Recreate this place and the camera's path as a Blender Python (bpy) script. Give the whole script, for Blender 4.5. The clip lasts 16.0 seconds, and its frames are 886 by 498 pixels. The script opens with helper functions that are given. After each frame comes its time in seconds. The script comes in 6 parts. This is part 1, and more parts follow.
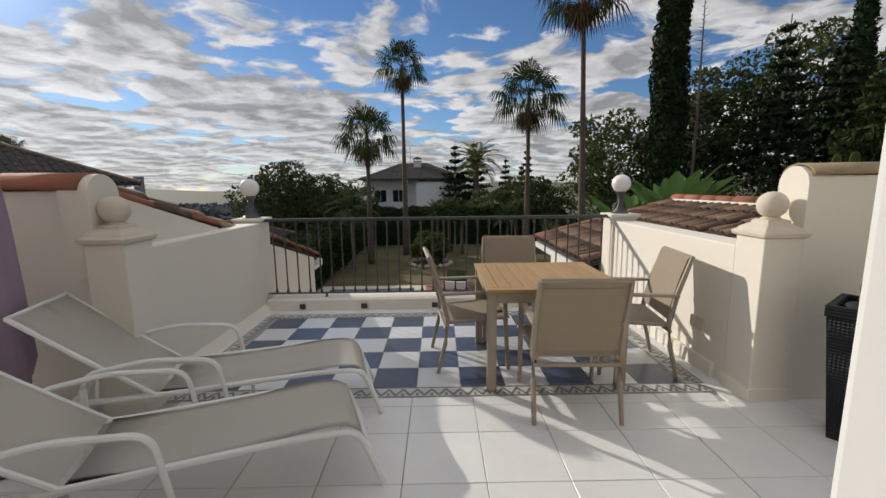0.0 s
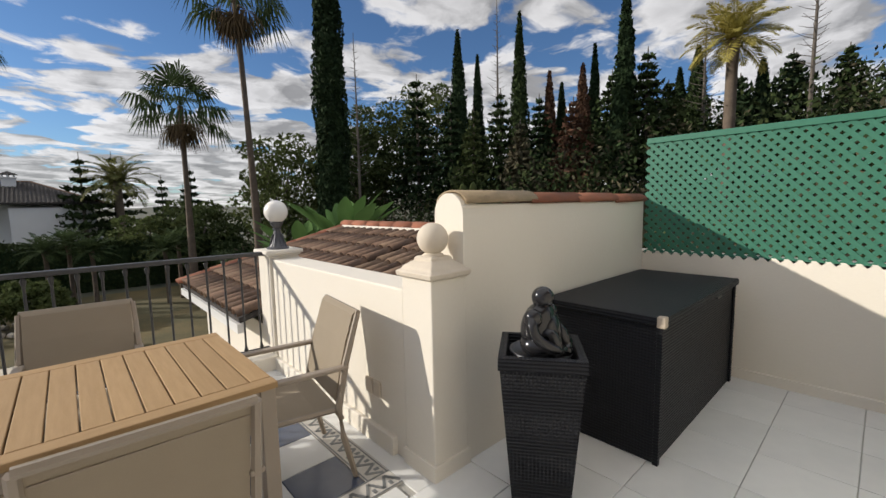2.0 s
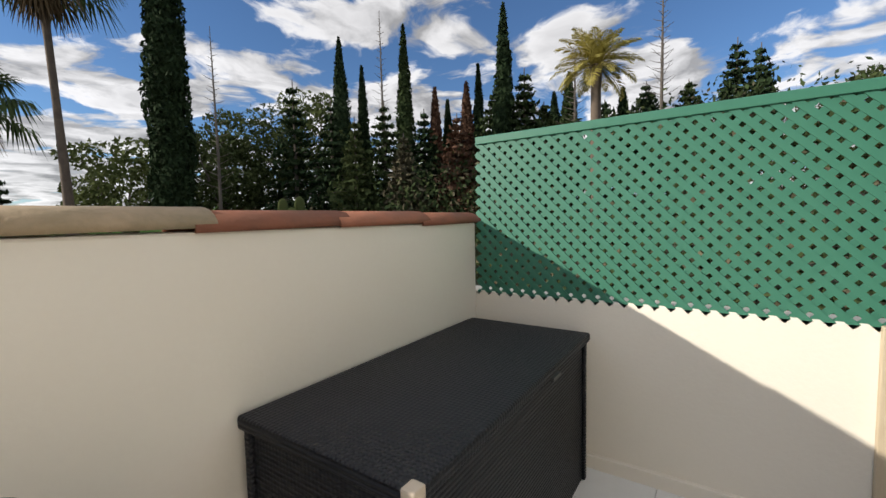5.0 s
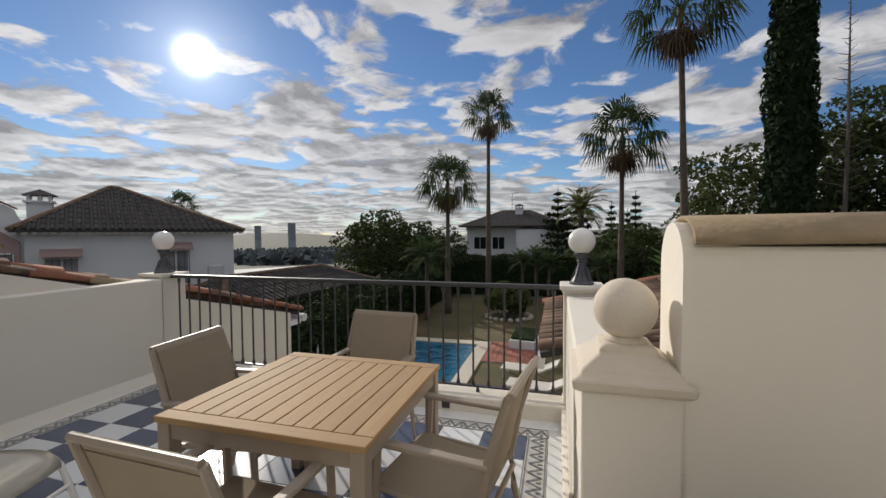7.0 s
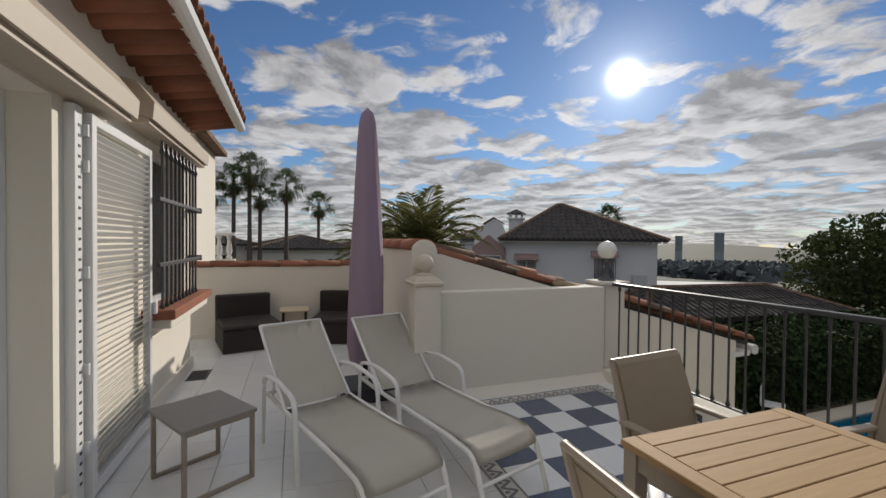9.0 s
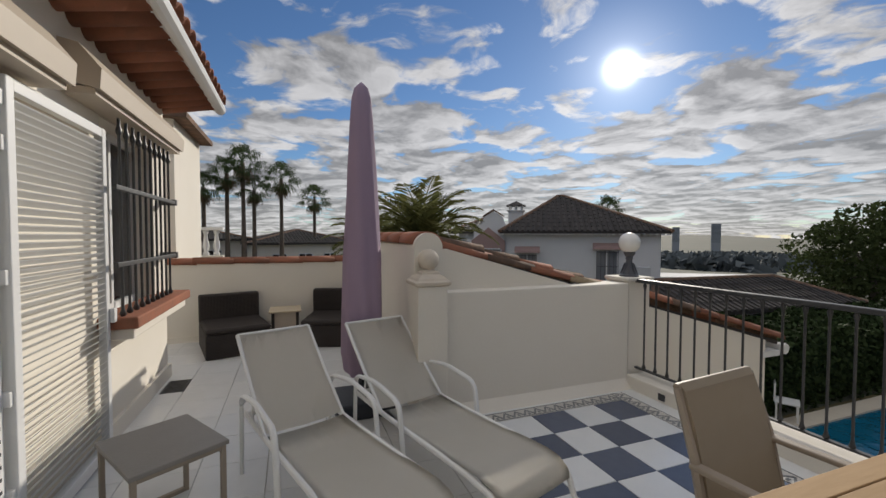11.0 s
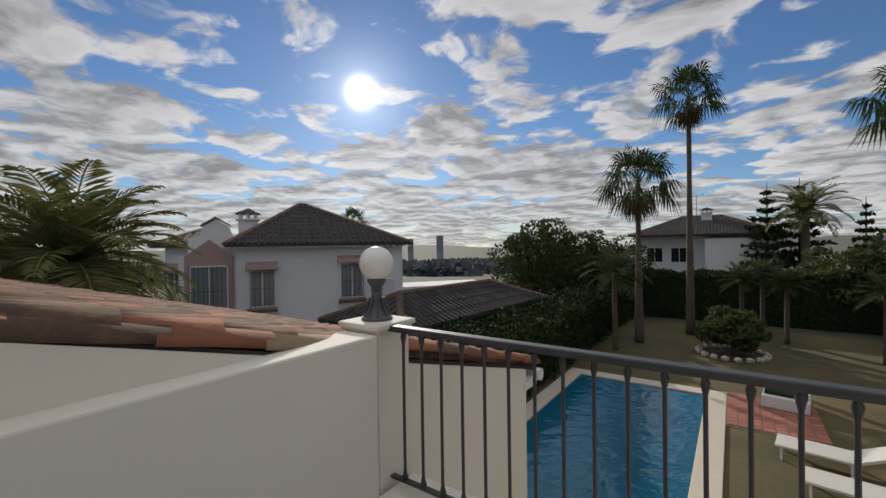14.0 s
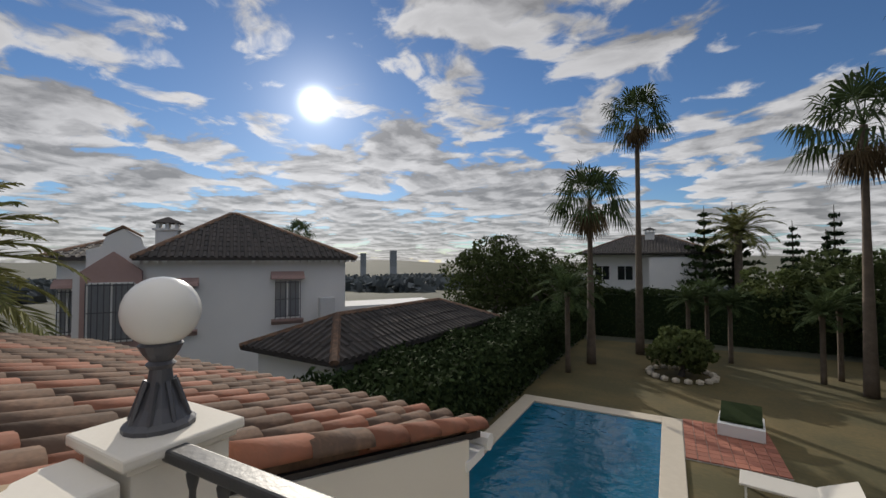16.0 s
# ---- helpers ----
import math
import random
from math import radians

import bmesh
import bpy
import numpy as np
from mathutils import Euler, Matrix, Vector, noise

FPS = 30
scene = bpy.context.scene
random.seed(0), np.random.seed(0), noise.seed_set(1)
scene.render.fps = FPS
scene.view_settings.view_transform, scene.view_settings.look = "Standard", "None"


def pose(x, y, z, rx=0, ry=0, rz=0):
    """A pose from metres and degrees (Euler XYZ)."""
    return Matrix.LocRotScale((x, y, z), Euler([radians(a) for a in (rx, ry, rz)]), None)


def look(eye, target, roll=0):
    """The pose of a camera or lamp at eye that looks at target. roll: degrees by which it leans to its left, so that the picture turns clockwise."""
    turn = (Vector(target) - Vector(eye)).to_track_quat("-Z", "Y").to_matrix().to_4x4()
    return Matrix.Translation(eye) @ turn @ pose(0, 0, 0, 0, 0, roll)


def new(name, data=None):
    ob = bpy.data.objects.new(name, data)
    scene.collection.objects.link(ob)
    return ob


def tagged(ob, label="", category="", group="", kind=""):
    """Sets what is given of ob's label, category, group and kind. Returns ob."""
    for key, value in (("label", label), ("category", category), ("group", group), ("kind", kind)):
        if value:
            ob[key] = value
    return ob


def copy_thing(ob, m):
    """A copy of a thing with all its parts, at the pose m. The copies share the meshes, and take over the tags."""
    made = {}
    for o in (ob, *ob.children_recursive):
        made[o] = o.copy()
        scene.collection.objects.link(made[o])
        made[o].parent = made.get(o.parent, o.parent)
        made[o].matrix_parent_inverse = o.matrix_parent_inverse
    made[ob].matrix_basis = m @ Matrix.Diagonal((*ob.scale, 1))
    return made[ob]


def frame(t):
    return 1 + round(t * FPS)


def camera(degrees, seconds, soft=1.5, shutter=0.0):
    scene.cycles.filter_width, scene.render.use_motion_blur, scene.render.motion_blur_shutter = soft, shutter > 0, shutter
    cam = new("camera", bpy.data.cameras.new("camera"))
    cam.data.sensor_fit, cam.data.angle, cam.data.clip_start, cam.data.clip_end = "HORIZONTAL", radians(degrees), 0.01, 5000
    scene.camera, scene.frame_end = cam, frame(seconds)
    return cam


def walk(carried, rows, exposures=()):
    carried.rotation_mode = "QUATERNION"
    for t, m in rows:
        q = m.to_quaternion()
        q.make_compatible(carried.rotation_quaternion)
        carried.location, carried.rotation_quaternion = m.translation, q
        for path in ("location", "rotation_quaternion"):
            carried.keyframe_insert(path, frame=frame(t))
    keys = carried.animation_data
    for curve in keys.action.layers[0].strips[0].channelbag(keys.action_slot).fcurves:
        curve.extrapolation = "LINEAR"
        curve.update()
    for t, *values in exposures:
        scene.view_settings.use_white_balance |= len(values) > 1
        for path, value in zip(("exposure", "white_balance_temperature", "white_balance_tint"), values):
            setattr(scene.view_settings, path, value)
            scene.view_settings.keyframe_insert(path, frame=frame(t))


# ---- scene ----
cam = camera(94.7, 16.0)
PATH = [
    (0, (0.178, 0.127, 1.451), (0.198, 2.103, 1.145), -0.7),
    (0.5, (0.250, 0.434, 1.473), (0.328, 2.411, 1.183), -0.5),
    (1, (0.332, 0.724, 1.478), (0.758, 2.660, 1.216), -0.5),
    (1.5, (0.599, 0.953, 1.476), (1.502, 2.721, 1.236), -1),
    (2, (0.887, 1.098, 1.484), (2.235, 2.560, 1.270), -1.1),
    (2.5, (1.172, 1.179, 1.471), (2.835, 2.273, 1.278), -1.6),
    (3, (1.458, 1.194, 1.449), (3.284, 1.991, 1.272), -2.4),
    (3.2, (1.579, 1.167, 1.438), (3.438, 1.884, 1.264), -2.5),
    (5.3, (2.533, 1.334, 1.512), (4.028, 2.657, 1.385), -0.4),
    (5.5, (2.552, 1.381, 1.506), (3.783, 2.951, 1.373), -0.4),
    (6, (2.450, 1.457, 1.516), (3.010, 3.373, 1.386), -0.2),
    (6.5, (2.307, 1.498, 1.520), (2.288, 3.495, 1.414), -0.5),
    (7, (2.168, 1.503, 1.523), (1.628, 3.427, 1.445), -0.3),
    (7.5, (2.032, 1.508, 1.516), (1.001, 3.220, 1.458), 0.1),
    (8, (1.933, 1.545, 1.542), (0.507, 2.947, 1.492), 0.6),
    (8.5, (1.856, 1.587, 1.544), (0.142, 2.617, 1.501), 0.9),
    (9, (1.788, 1.587, 1.529), (-0.091, 2.270, 1.495), 0.6),
    (9.2, (1.789, 1.551, 1.543), (-0.128, 2.120, 1.505), 0.5),
    (11.3, (1.155, 1.706, 1.526), (-0.690, 2.473, 1.442), -0.1),
    (11.5, (1.043, 1.724, 1.530), (-0.742, 2.624, 1.455), -0.3),
    (12, (0.722, 1.904, 1.544), (-0.887, 3.089, 1.474), -0.6),
    (12.5, (0.493, 2.156, 1.561), (-0.953, 3.536, 1.492), -0.8),
    (13, (0.224, 2.476, 1.533), (-1.093, 3.980, 1.478), -0.7),
    (13.5, (-0.041, 2.832, 1.570), (-1.269, 4.410, 1.532), -0.8),
    (14, (-0.217, 3.179, 1.558), (-1.376, 4.809, 1.542), -0.8),
    (14.5, (-0.296, 3.461, 1.580), (-1.398, 5.130, 1.588), -0.1),
    (15, (-0.435, 3.725, 1.605), (-1.493, 5.422, 1.627), -0.1),
    (15.5, (-0.547, 4.035, 1.613), (-1.558, 5.761, 1.651), 0),
    (16, (-0.659, 4.334, 1.608), (-1.627, 6.084, 1.665), -0.1),
]
EXPOSURES = [(0.0, -0.15), (1.0, -0.05), (2.5, 0.08), (4.2, 0.25), (5.5, 0.3), (6.5, -0.05), (7.5, -0.35), (9.0, -0.35), (12.0, -0.3), (16.0, -0.35)]
walk(cam, [(t, look(eye, target, roll)) for t, eye, target, roll in PATH], EXPOSURES)

# ---- world, sun, exposure ----
SUN = Vector((-0.679, 0.647, 0.347)).normalized()
world = bpy.data.worlds.new("world")
scene.world = world
world.use_nodes = True


def sky_nodes():
    nt = world.node_tree
    n, l = nt.nodes, nt.links
    n.clear()
    out = n.new("ShaderNodeOutputWorld")
    sky = n.new("ShaderNodeTexSky")
    sky.sky_type, sky.sun_disc = "NISHITA", False
    sky.sun_elevation = math.asin(SUN.z)
    sky.sun_rotation = math.atan2(SUN.x, SUN.y)
    sky.air_density, sky.dust_density, sky.ozone_density = 1.0, 0.12, 4.0
    tc = n.new("ShaderNodeTexCoord")
    sep = n.new("ShaderNodeSeparateXYZ")
    l.new(tc.outputs["Generated"], sep.inputs[0])

    def m(op, a, b=None, clamp=False):
        q = n.new("ShaderNodeMath")
        q.operation, q.use_clamp = op, clamp
        for i, v in enumerate((a, b)):
            if v is None:
                continue
            if isinstance(v, (int, float)):
                q.inputs[i].default_value = v
            else:
                l.new(v, q.inputs[i])
        return q.outputs[0]

    z = m("ADD", m("MAXIMUM", sep.outputs[2], 0.0), 0.10)
    com = n.new("ShaderNodeCombineXYZ")
    l.new(m("DIVIDE", sep.outputs[0], z), com.inputs[0])
    l.new(m("DIVIDE", sep.outputs[1], z), com.inputs[1])

    flat = math.hypot(SUN.x, SUN.y)
    toward = (SUN.x / flat, SUN.y / flat)

    def cover(shift):
        """How thick the cloud sheet is, looked up a little way towards the sun."""
        mv = n.new("ShaderNodeVectorMath")
        mv.operation = "ADD"
        mv.inputs[1].default_value = (toward[0] * shift, toward[1] * shift, 0)
        l.new(com.outputs[0], mv.inputs[0])
        warp = n.new("ShaderNodeTexNoise")
        warp.inputs["Scale"].default_value, warp.inputs["Detail"].default_value = 1.6, 3
        l.new(mv.outputs[0], warp.inputs[0])
        wv = n.new("ShaderNodeVectorMath")
        wv.operation = "MULTIPLY_ADD"
        wv.inputs[1].default_value = (0.55, 0.55, 0)
        l.new(warp.outputs["Color"], wv.inputs[0])
        l.new(mv.outputs[0], wv.inputs[2])

        def noise(scale, detail, off, rough):
            mp = n.new("ShaderNodeMapping")
            mp.inputs["Location"].default_value = off
            l.new(wv.outputs[0], mp.inputs[0])
            t = n.new("ShaderNodeTexNoise")
            t.inputs["Scale"].default_value, t.inputs["Detail"].default_value = scale, detail
            t.inputs["Roughness"].default_value = rough
            l.new(mp.outputs[0], t.inputs[0])
            return t.outputs[0]

        puff = n.new("ShaderNodeTexVoronoi")
        puff.feature = "SMOOTH_F1"
        puff.inputs["Scale"].default_value = 2.1
        puff.inputs["Smoothness"].default_value = 0.35
        l.new(wv.outputs[0], puff.inputs[0])
        body = m("ADD", m("MULTIPLY", noise(0.75, 2, (3.1, 0.4, 0), 0.5), 0.55), m("MULTIPLY", noise(3.4, 7, (1.3, 2.2, 0), 0.56), 0.62))
        return m("SUBTRACT", body, m("MULTIPLY", puff.outputs["Distance"], 0.24))

    dot = n.new("ShaderNodeVectorMath")
    dot.operation = "DOT_PRODUCT"
    l.new(tc.outputs["Generated"], dot.inputs[0])
    dot.inputs[1].default_value = SUN
    d = dot.outputs["Value"]
    # the sheet closes towards the horizon; unseen brighter cloud overhead is added as fill
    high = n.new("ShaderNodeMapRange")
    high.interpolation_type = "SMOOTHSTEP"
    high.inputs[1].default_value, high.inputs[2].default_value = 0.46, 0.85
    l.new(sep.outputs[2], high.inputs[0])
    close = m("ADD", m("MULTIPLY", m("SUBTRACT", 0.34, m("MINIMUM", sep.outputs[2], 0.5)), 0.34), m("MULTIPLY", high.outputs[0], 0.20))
    here, sunward = cover(0.0), cover(0.17)
    thick = m("ADD", m("ADD", here, close), m("MULTIPLY", d, 0.01))
    dens = n.new("ShaderNodeMapRange")
    dens.interpolation_type = "SMOOTHSTEP"
    dens.inputs[1].default_value, dens.inputs[2].default_value = 0.42, 0.505
    l.new(thick, dens.inputs[0])
    # edges that face the sun are bright, far sides and thick middles grey
    side = n.new("ShaderNodeMapRange")
    side.inputs[1].default_value, side.inputs[2].default_value = -0.08, 0.09
    side.inputs[3].default_value, side.inputs[4].default_value = 0.46, 1.10
    l.new(m("SUBTRACT", here, sunward), side.inputs[0])
    core = n.new("ShaderNodeMapRange")
    core.inputs[1].default_value, core.inputs[2].default_value = 0.40, 0.66
    core.inputs[3].default_value, core.inputs[4].default_value = 1.08, 0.72
    l.new(here, core.inputs[0])
    glow = m("POWER", m("MAXIMUM", d, 0.0), 24.0)
    halo = m("MULTIPLY", m("POWER", m("MAXIMUM", d, 0.0), 260.0), 2.6)
    disc = m("MULTIPLY", m("POWER", m("MAXIMUM", d, 0.0), 3600.0), 40.0)
    # the high term brightens the added overhead cloud to lift shaded surfaces
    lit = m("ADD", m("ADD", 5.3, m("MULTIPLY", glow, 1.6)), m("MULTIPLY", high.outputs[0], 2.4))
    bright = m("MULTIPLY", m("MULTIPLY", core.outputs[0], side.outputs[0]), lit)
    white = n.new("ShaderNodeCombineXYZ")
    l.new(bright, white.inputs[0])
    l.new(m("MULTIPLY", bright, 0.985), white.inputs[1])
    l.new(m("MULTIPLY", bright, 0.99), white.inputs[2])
    mix = n.new("ShaderNodeMix")
    mix.data_type = "RGBA"
    l.new(m("MULTIPLY", dens.outputs[0], 0.94), mix.inputs["Factor"])
    tone = n.new("ShaderNodeVectorMath")
    tone.operation = "MULTIPLY"
    tone.inputs[1].default_value = (0.56, 0.63, 0.72)
    l.new(sky.outputs[0], tone.inputs[0])
    l.new(tone.outputs[0], mix.inputs["A"])
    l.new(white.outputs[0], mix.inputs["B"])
    add = n.new("ShaderNodeVectorMath")
    add.operation = "ADD"
    l.new(mix.outputs["Result"], add.inputs[0])
    hc = n.new("ShaderNodeCombineXYZ")
    hs = m("ADD", halo, disc)
    for i in range(3):
        l.new(hs, hc.inputs[i])
    l.new(hc.outputs[0], add.inputs[1])
    bg = n.new("ShaderNodeBackground")
    bg.inputs[1].default_value = 0.145
    l.new(add.outputs[0], bg.inputs[0])
    l.new(bg.outputs[0], out.inputs[0])


sky_nodes()
sun = new("sun", bpy.data.lights.new("sun", "SUN"))
sun.data.energy, sun.data.angle, sun.data.color = 4.0, radians(0.6), (1.0, 0.92, 0.80)
sun.matrix_world = look((0, 0, 30), Vector((0, 0, 30)) - SUN)


# ---- materials ----
def material(name, base, second=None, rough=0.6, metal=0.0, scale=8.0, grain=60.0, bump=0.15, amount=0.5, rnd=0.0, spec=0.5, stretch=(1, 1, 1)):
    """Base colour with two scales of variation, a fine bump and, with rnd, a shade of its own for each piece."""
    mat = bpy.data.materials.new(name)
    mat.use_nodes = True
    nt = mat.node_tree
    n, l = nt.nodes, nt.links
    b = n["Principled BSDF"]
    b.inputs["Roughness"].default_value, b.inputs["Metallic"].default_value = rough, metal
    b.inputs["Specular IOR Level"].default_value = spec
    second = second or tuple(c * 0.82 for c in base)
    tc = n.new("ShaderNodeTexCoord")
    mp = n.new("ShaderNodeMapping")
    mp.inputs["Scale"].default_value = stretch
    l.new(tc.outputs["Object"], mp.inputs[0])
    a, g = n.new("ShaderNodeTexNoise"), n.new("ShaderNodeTexNoise")
    a.inputs["Scale"].default_value, a.inputs["Detail"].default_value = scale, 5
    g.inputs["Scale"].default_value, g.inputs["Detail"].default_value = grain, 3
    l.new(mp.outputs[0], a.inputs[0])
    l.new(mp.outputs[0], g.inputs[0])
    f1 = n.new("ShaderNodeMath")
    f1.operation = "MULTIPLY_ADD"
    l.new(a.outputs[0], f1.inputs[0])
    f1.inputs[1].default_value, f1.inputs[2].default_value = 2.2 * amount, 0.5 - 1.1 * amount
    f2 = n.new("ShaderNodeMath")
    f2.operation = "MULTIPLY_ADD"
    l.new(g.outputs[0], f2.inputs[0])
    f2.inputs[1].default_value = amount * 0.8
    l.new(f1.outputs[0], f2.inputs[2])
    f2.use_clamp = True
    last = f2.outputs[0]
    mix = n.new("ShaderNodeMix")
    mix.data_type = "RGBA"
    mix.inputs["A"].default_value, mix.inputs["B"].default_value = (*base, 1), (*second, 1)
    l.new(last, mix.inputs["Factor"])
    col = mix.outputs["Result"]
    if rnd:
        hsv = n.new("ShaderNodeHueSaturation")
        info, geo = n.new("ShaderNodeObjectInfo"), n.new("ShaderNodeNewGeometry")
        s = n.new("ShaderNodeMath")
        s.operation = "ADD"
        l.new(info.outputs["Random"], s.inputs[0])
        l.new(geo.outputs["Random Per Island"], s.inputs[1])
        fr = n.new("ShaderNodeMath")
        fr.operation = "FRACT"
        l.new(s.outputs[0], fr.inputs[0])
        v = n.new("ShaderNodeMath")
        v.operation = "MULTIPLY_ADD"
        v.inputs[1].default_value, v.inputs[2].default_value = 2 * rnd, 1 - rnd
        l.new(fr.outputs[0], v.inputs[0])
        l.new(v.outputs[0], hsv.inputs["Value"])
        l.new(col, hsv.inputs["Color"])
        col = hsv.outputs[0]
    l.new(col, b.inputs["Base Color"])
    bp = n.new("ShaderNodeBump")
    bp.inputs["Strength"].default_value, bp.inputs["Distance"].default_value = bump, 0.01
    l.new(g.outputs[0], bp.inputs["Height"])
    l.new(bp.outputs[0], b.inputs["Normal"])
    return mat


def weave(name, base, second, size=0.012, rough=0.5, dark=0.85):
    """Woven strips: crossing waves raise the surface and paint shade into its hollows."""
    mat = material(name, base, second, rough, grain=120, amount=0.35)
    nt = mat.node_tree
    n, l = nt.nodes, nt.links
    b = n["Principled BSDF"]
    b.inputs["Specular IOR Level"].default_value = 0.22
    tc = n.new("ShaderNodeTexCoord")
    ws = []
    for ax in ("X", "Y", "Z"):
        w = n.new("ShaderNodeTexWave")
        w.bands_direction = ax
        w.inputs["Scale"].default_value = 0.314 / size
        w.inputs["Distortion"].default_value = 0.4
        l.new(tc.outputs["Object"], w.inputs[0])
        ws.append(w.outputs["Fac"])
    h = ws[0]
    for w in ws[1:]:
        q = n.new("ShaderNodeMath")
        q.operation = "MULTIPLY" if w is ws[1] else "ADD"
        l.new(h, q.inputs[0])
        l.new(w, q.inputs[1])
        h = q.outputs[0]
    sh = n.new("ShaderNodeMix")
    sh.data_type, sh.blend_type = "RGBA", "MULTIPLY"
    sh.inputs["Factor"].default_value = 1.0
    # low spots of the weave get their shade as a darker base colour
    gap = n.new("ShaderNodeMapRange")
    gap.inputs[1].default_value, gap.inputs[2].default_value, gap.inputs[3].default_value = 0.05, 0.8, dark
    l.new(h, gap.inputs[0])
    old = b.inputs["Base Color"].links[0].from_socket
    l.new(old, sh.inputs["A"])
    l.new(gap.outputs[0], sh.inputs["B"])
    l.new(sh.outputs["Result"], b.inputs["Base Color"])
    bp = n.new("ShaderNodeBump")
    bp.inputs["Strength"].default_value, bp.inputs["Distance"].default_value = 0.7, 0.006
    l.new(h, bp.inputs["Height"])
    l.new(bp.outputs[0], b.inputs["Normal"])
    return mat


PLASTER = material("cream_plaster", (0.80, 0.76, 0.68), (0.75, 0.70, 0.615), 0.85, scale=1.3, grain=45, bump=0.12, amount=0.45)
WHITEWASH = material("white_render", (0.80, 0.79, 0.78), (0.70, 0.70, 0.70), 0.9, scale=0.8, grain=20, amount=0.4)
STONE = material("cast_stone", (0.72, 0.645, 0.54), (0.60, 0.53, 0.44), 0.8, scale=9, grain=90, bump=0.2)
MARBLE = material("white_marble_tile", (0.82, 0.82, 0.81), (0.70, 0.71, 0.71), 0.22, scale=3.0, grain=14, bump=0.02, amount=0.45, rnd=0.04)
GROUT = material("grout", (0.50, 0.49, 0.46), None, 0.9)
BLUE_TILE = material("slate_blue_tile", (0.062, 0.076, 0.125), (0.088, 0.108, 0.16), 0.25, scale=12, grain=80, bump=0.03, rnd=0.10)
WHITE_TILE = material("white_glazed_tile", (0.74, 0.75, 0.76), (0.66, 0.68, 0.70), 0.2, scale=6, grain=50, bump=0.02, rnd=0.04)
BORDER_TILE = material("border_tile_ground", (0.62, 0.60, 0.56), (0.52, 0.50, 0.47), 0.35, rnd=0.05)
BORDER_LINE = material("border_tile_line", (0.20, 0.21, 0.22), None, 0.35)
TERRACOTTA = material("terracotta_clay", (0.37, 0.125, 0.07), (0.23, 0.105, 0.068), 0.85, scale=7, grain=40, bump=0.3, amount=0.6, rnd=0.28, spec=0.2)
OLD_CLAY = material("weathered_roof_clay", (0.34, 0.20, 0.13), (0.12, 0.082, 0.062), 0.9, scale=6, grain=35, bump=0.35, amount=0.75, rnd=0.35, spec=0.2)
BROWN_CLAY = material("brown_roof_clay", (0.37, 0.25, 0.165), (0.16, 0.11, 0.08), 0.9, scale=6, grain=35, bump=0.35, amount=0.75, rnd=0.3, spec=0.2)
# dark neighbour roofs; under the barrel tiles its colour stands for channel shade
DARK_CLAY_AND_GAPS = material("dark_clay_and_gap_shade", (0.075, 0.060, 0.053), (0.036, 0.033, 0.032), 0.85, scale=3, grain=20, amount=0.6, rnd=0.35)
LICHEN_CLAY = material("lichened_coping_clay", (0.45, 0.33, 0.22), (0.27, 0.21, 0.13), 0.9, scale=9, grain=45, bump=0.4, amount=0.7)
TEAK = material("teak_wood", (0.47, 0.315, 0.17), (0.35, 0.225, 0.11), 0.7, scale=5, grain=30, bump=0.08, amount=0.5, rnd=0.08, spec=0.25, stretch=(1, 12, 12))
TEAK_LONG = material("teak_wood_boards", (0.47, 0.315, 0.17), (0.35, 0.225, 0.11), 0.7, scale=5, grain=30, bump=0.08, amount=0.5, rnd=0.08, spec=0.25, stretch=(12, 1, 12))
TAUPE = material("taupe_painted_aluminium", (0.33, 0.275, 0.215), (0.29, 0.24, 0.19), 0.45, grain=90, bump=0.04, amount=0.25)
SLING = material("taupe_sling_fabric", (0.40, 0.335, 0.255), (0.34, 0.285, 0.215), 0.8, scale=6, grain=220, bump=0.15, amount=0.35, spec=0.2)
WHITE_METAL = material("white_enamel", (0.80, 0.80, 0.79), (0.74, 0.74, 0.73), 0.35, bump=0.03, amount=0.2)
LOUNGE_SLING = material("pale_grey_sling", (0.78, 0.75, 0.69), (0.72, 0.69, 0.63), 0.75, scale=5, grain=220, bump=0.12, amount=0.35, spec=0.25)
IRON = material("dark_iron", (0.045, 0.047, 0.05), (0.07, 0.07, 0.07), 0.45, 0.3, scale=15, bump=0.1)
LAMP_METAL = material("grey_cast_lamp_base", (0.075, 0.08, 0.095), (0.11, 0.11, 0.12), 0.45, 0.4, bump=0.1)
OPAL = material("opal_globe", (0.86, 0.845, 0.80), (0.82, 0.80, 0.75), 0.25, scale=3, bump=0.0, amount=0.2)
BLACK_WICKER = weave("black_wicker", (0.010, 0.011, 0.015), (0.017, 0.018, 0.023), 0.018, 0.5, 0.4)
BROWN_WICKER = weave("brown_wicker", (0.075, 0.048, 0.034), (0.11, 0.075, 0.055), 0.025, 0.5, 0.35)
SOFA_WICKER = weave("dark_brown_wicker", (0.032, 0.026, 0.024), (0.05, 0.042, 0.038), 0.018, 0.55)
BLACK_GLAZE = material("black_glazed_ceramic", (0.012, 0.012, 0.014), (0.02, 0.02, 0.022), 0.12, scale=6, grain=20, bump=0.1, amount=0.4)
LATTICE = material("green_plastic_lattice", (0.04, 0.185, 0.12), (0.06, 0.23, 0.155), 0.5, bump=0.03, amount=0.35)
BARE_WOOD = material("pale_bare_timber", (0.62, 0.54, 0.40), (0.48, 0.39, 0.27), 0.8, scale=6, stretch=(8, 8, 1))
LILAC = material("faded_lilac_canvas", (0.36, 0.265, 0.36), (0.30, 0.225, 0.31), 0.9, scale=5, grain=90, bump=0.15, amount=0.5, stretch=(2, 2, 0.4))
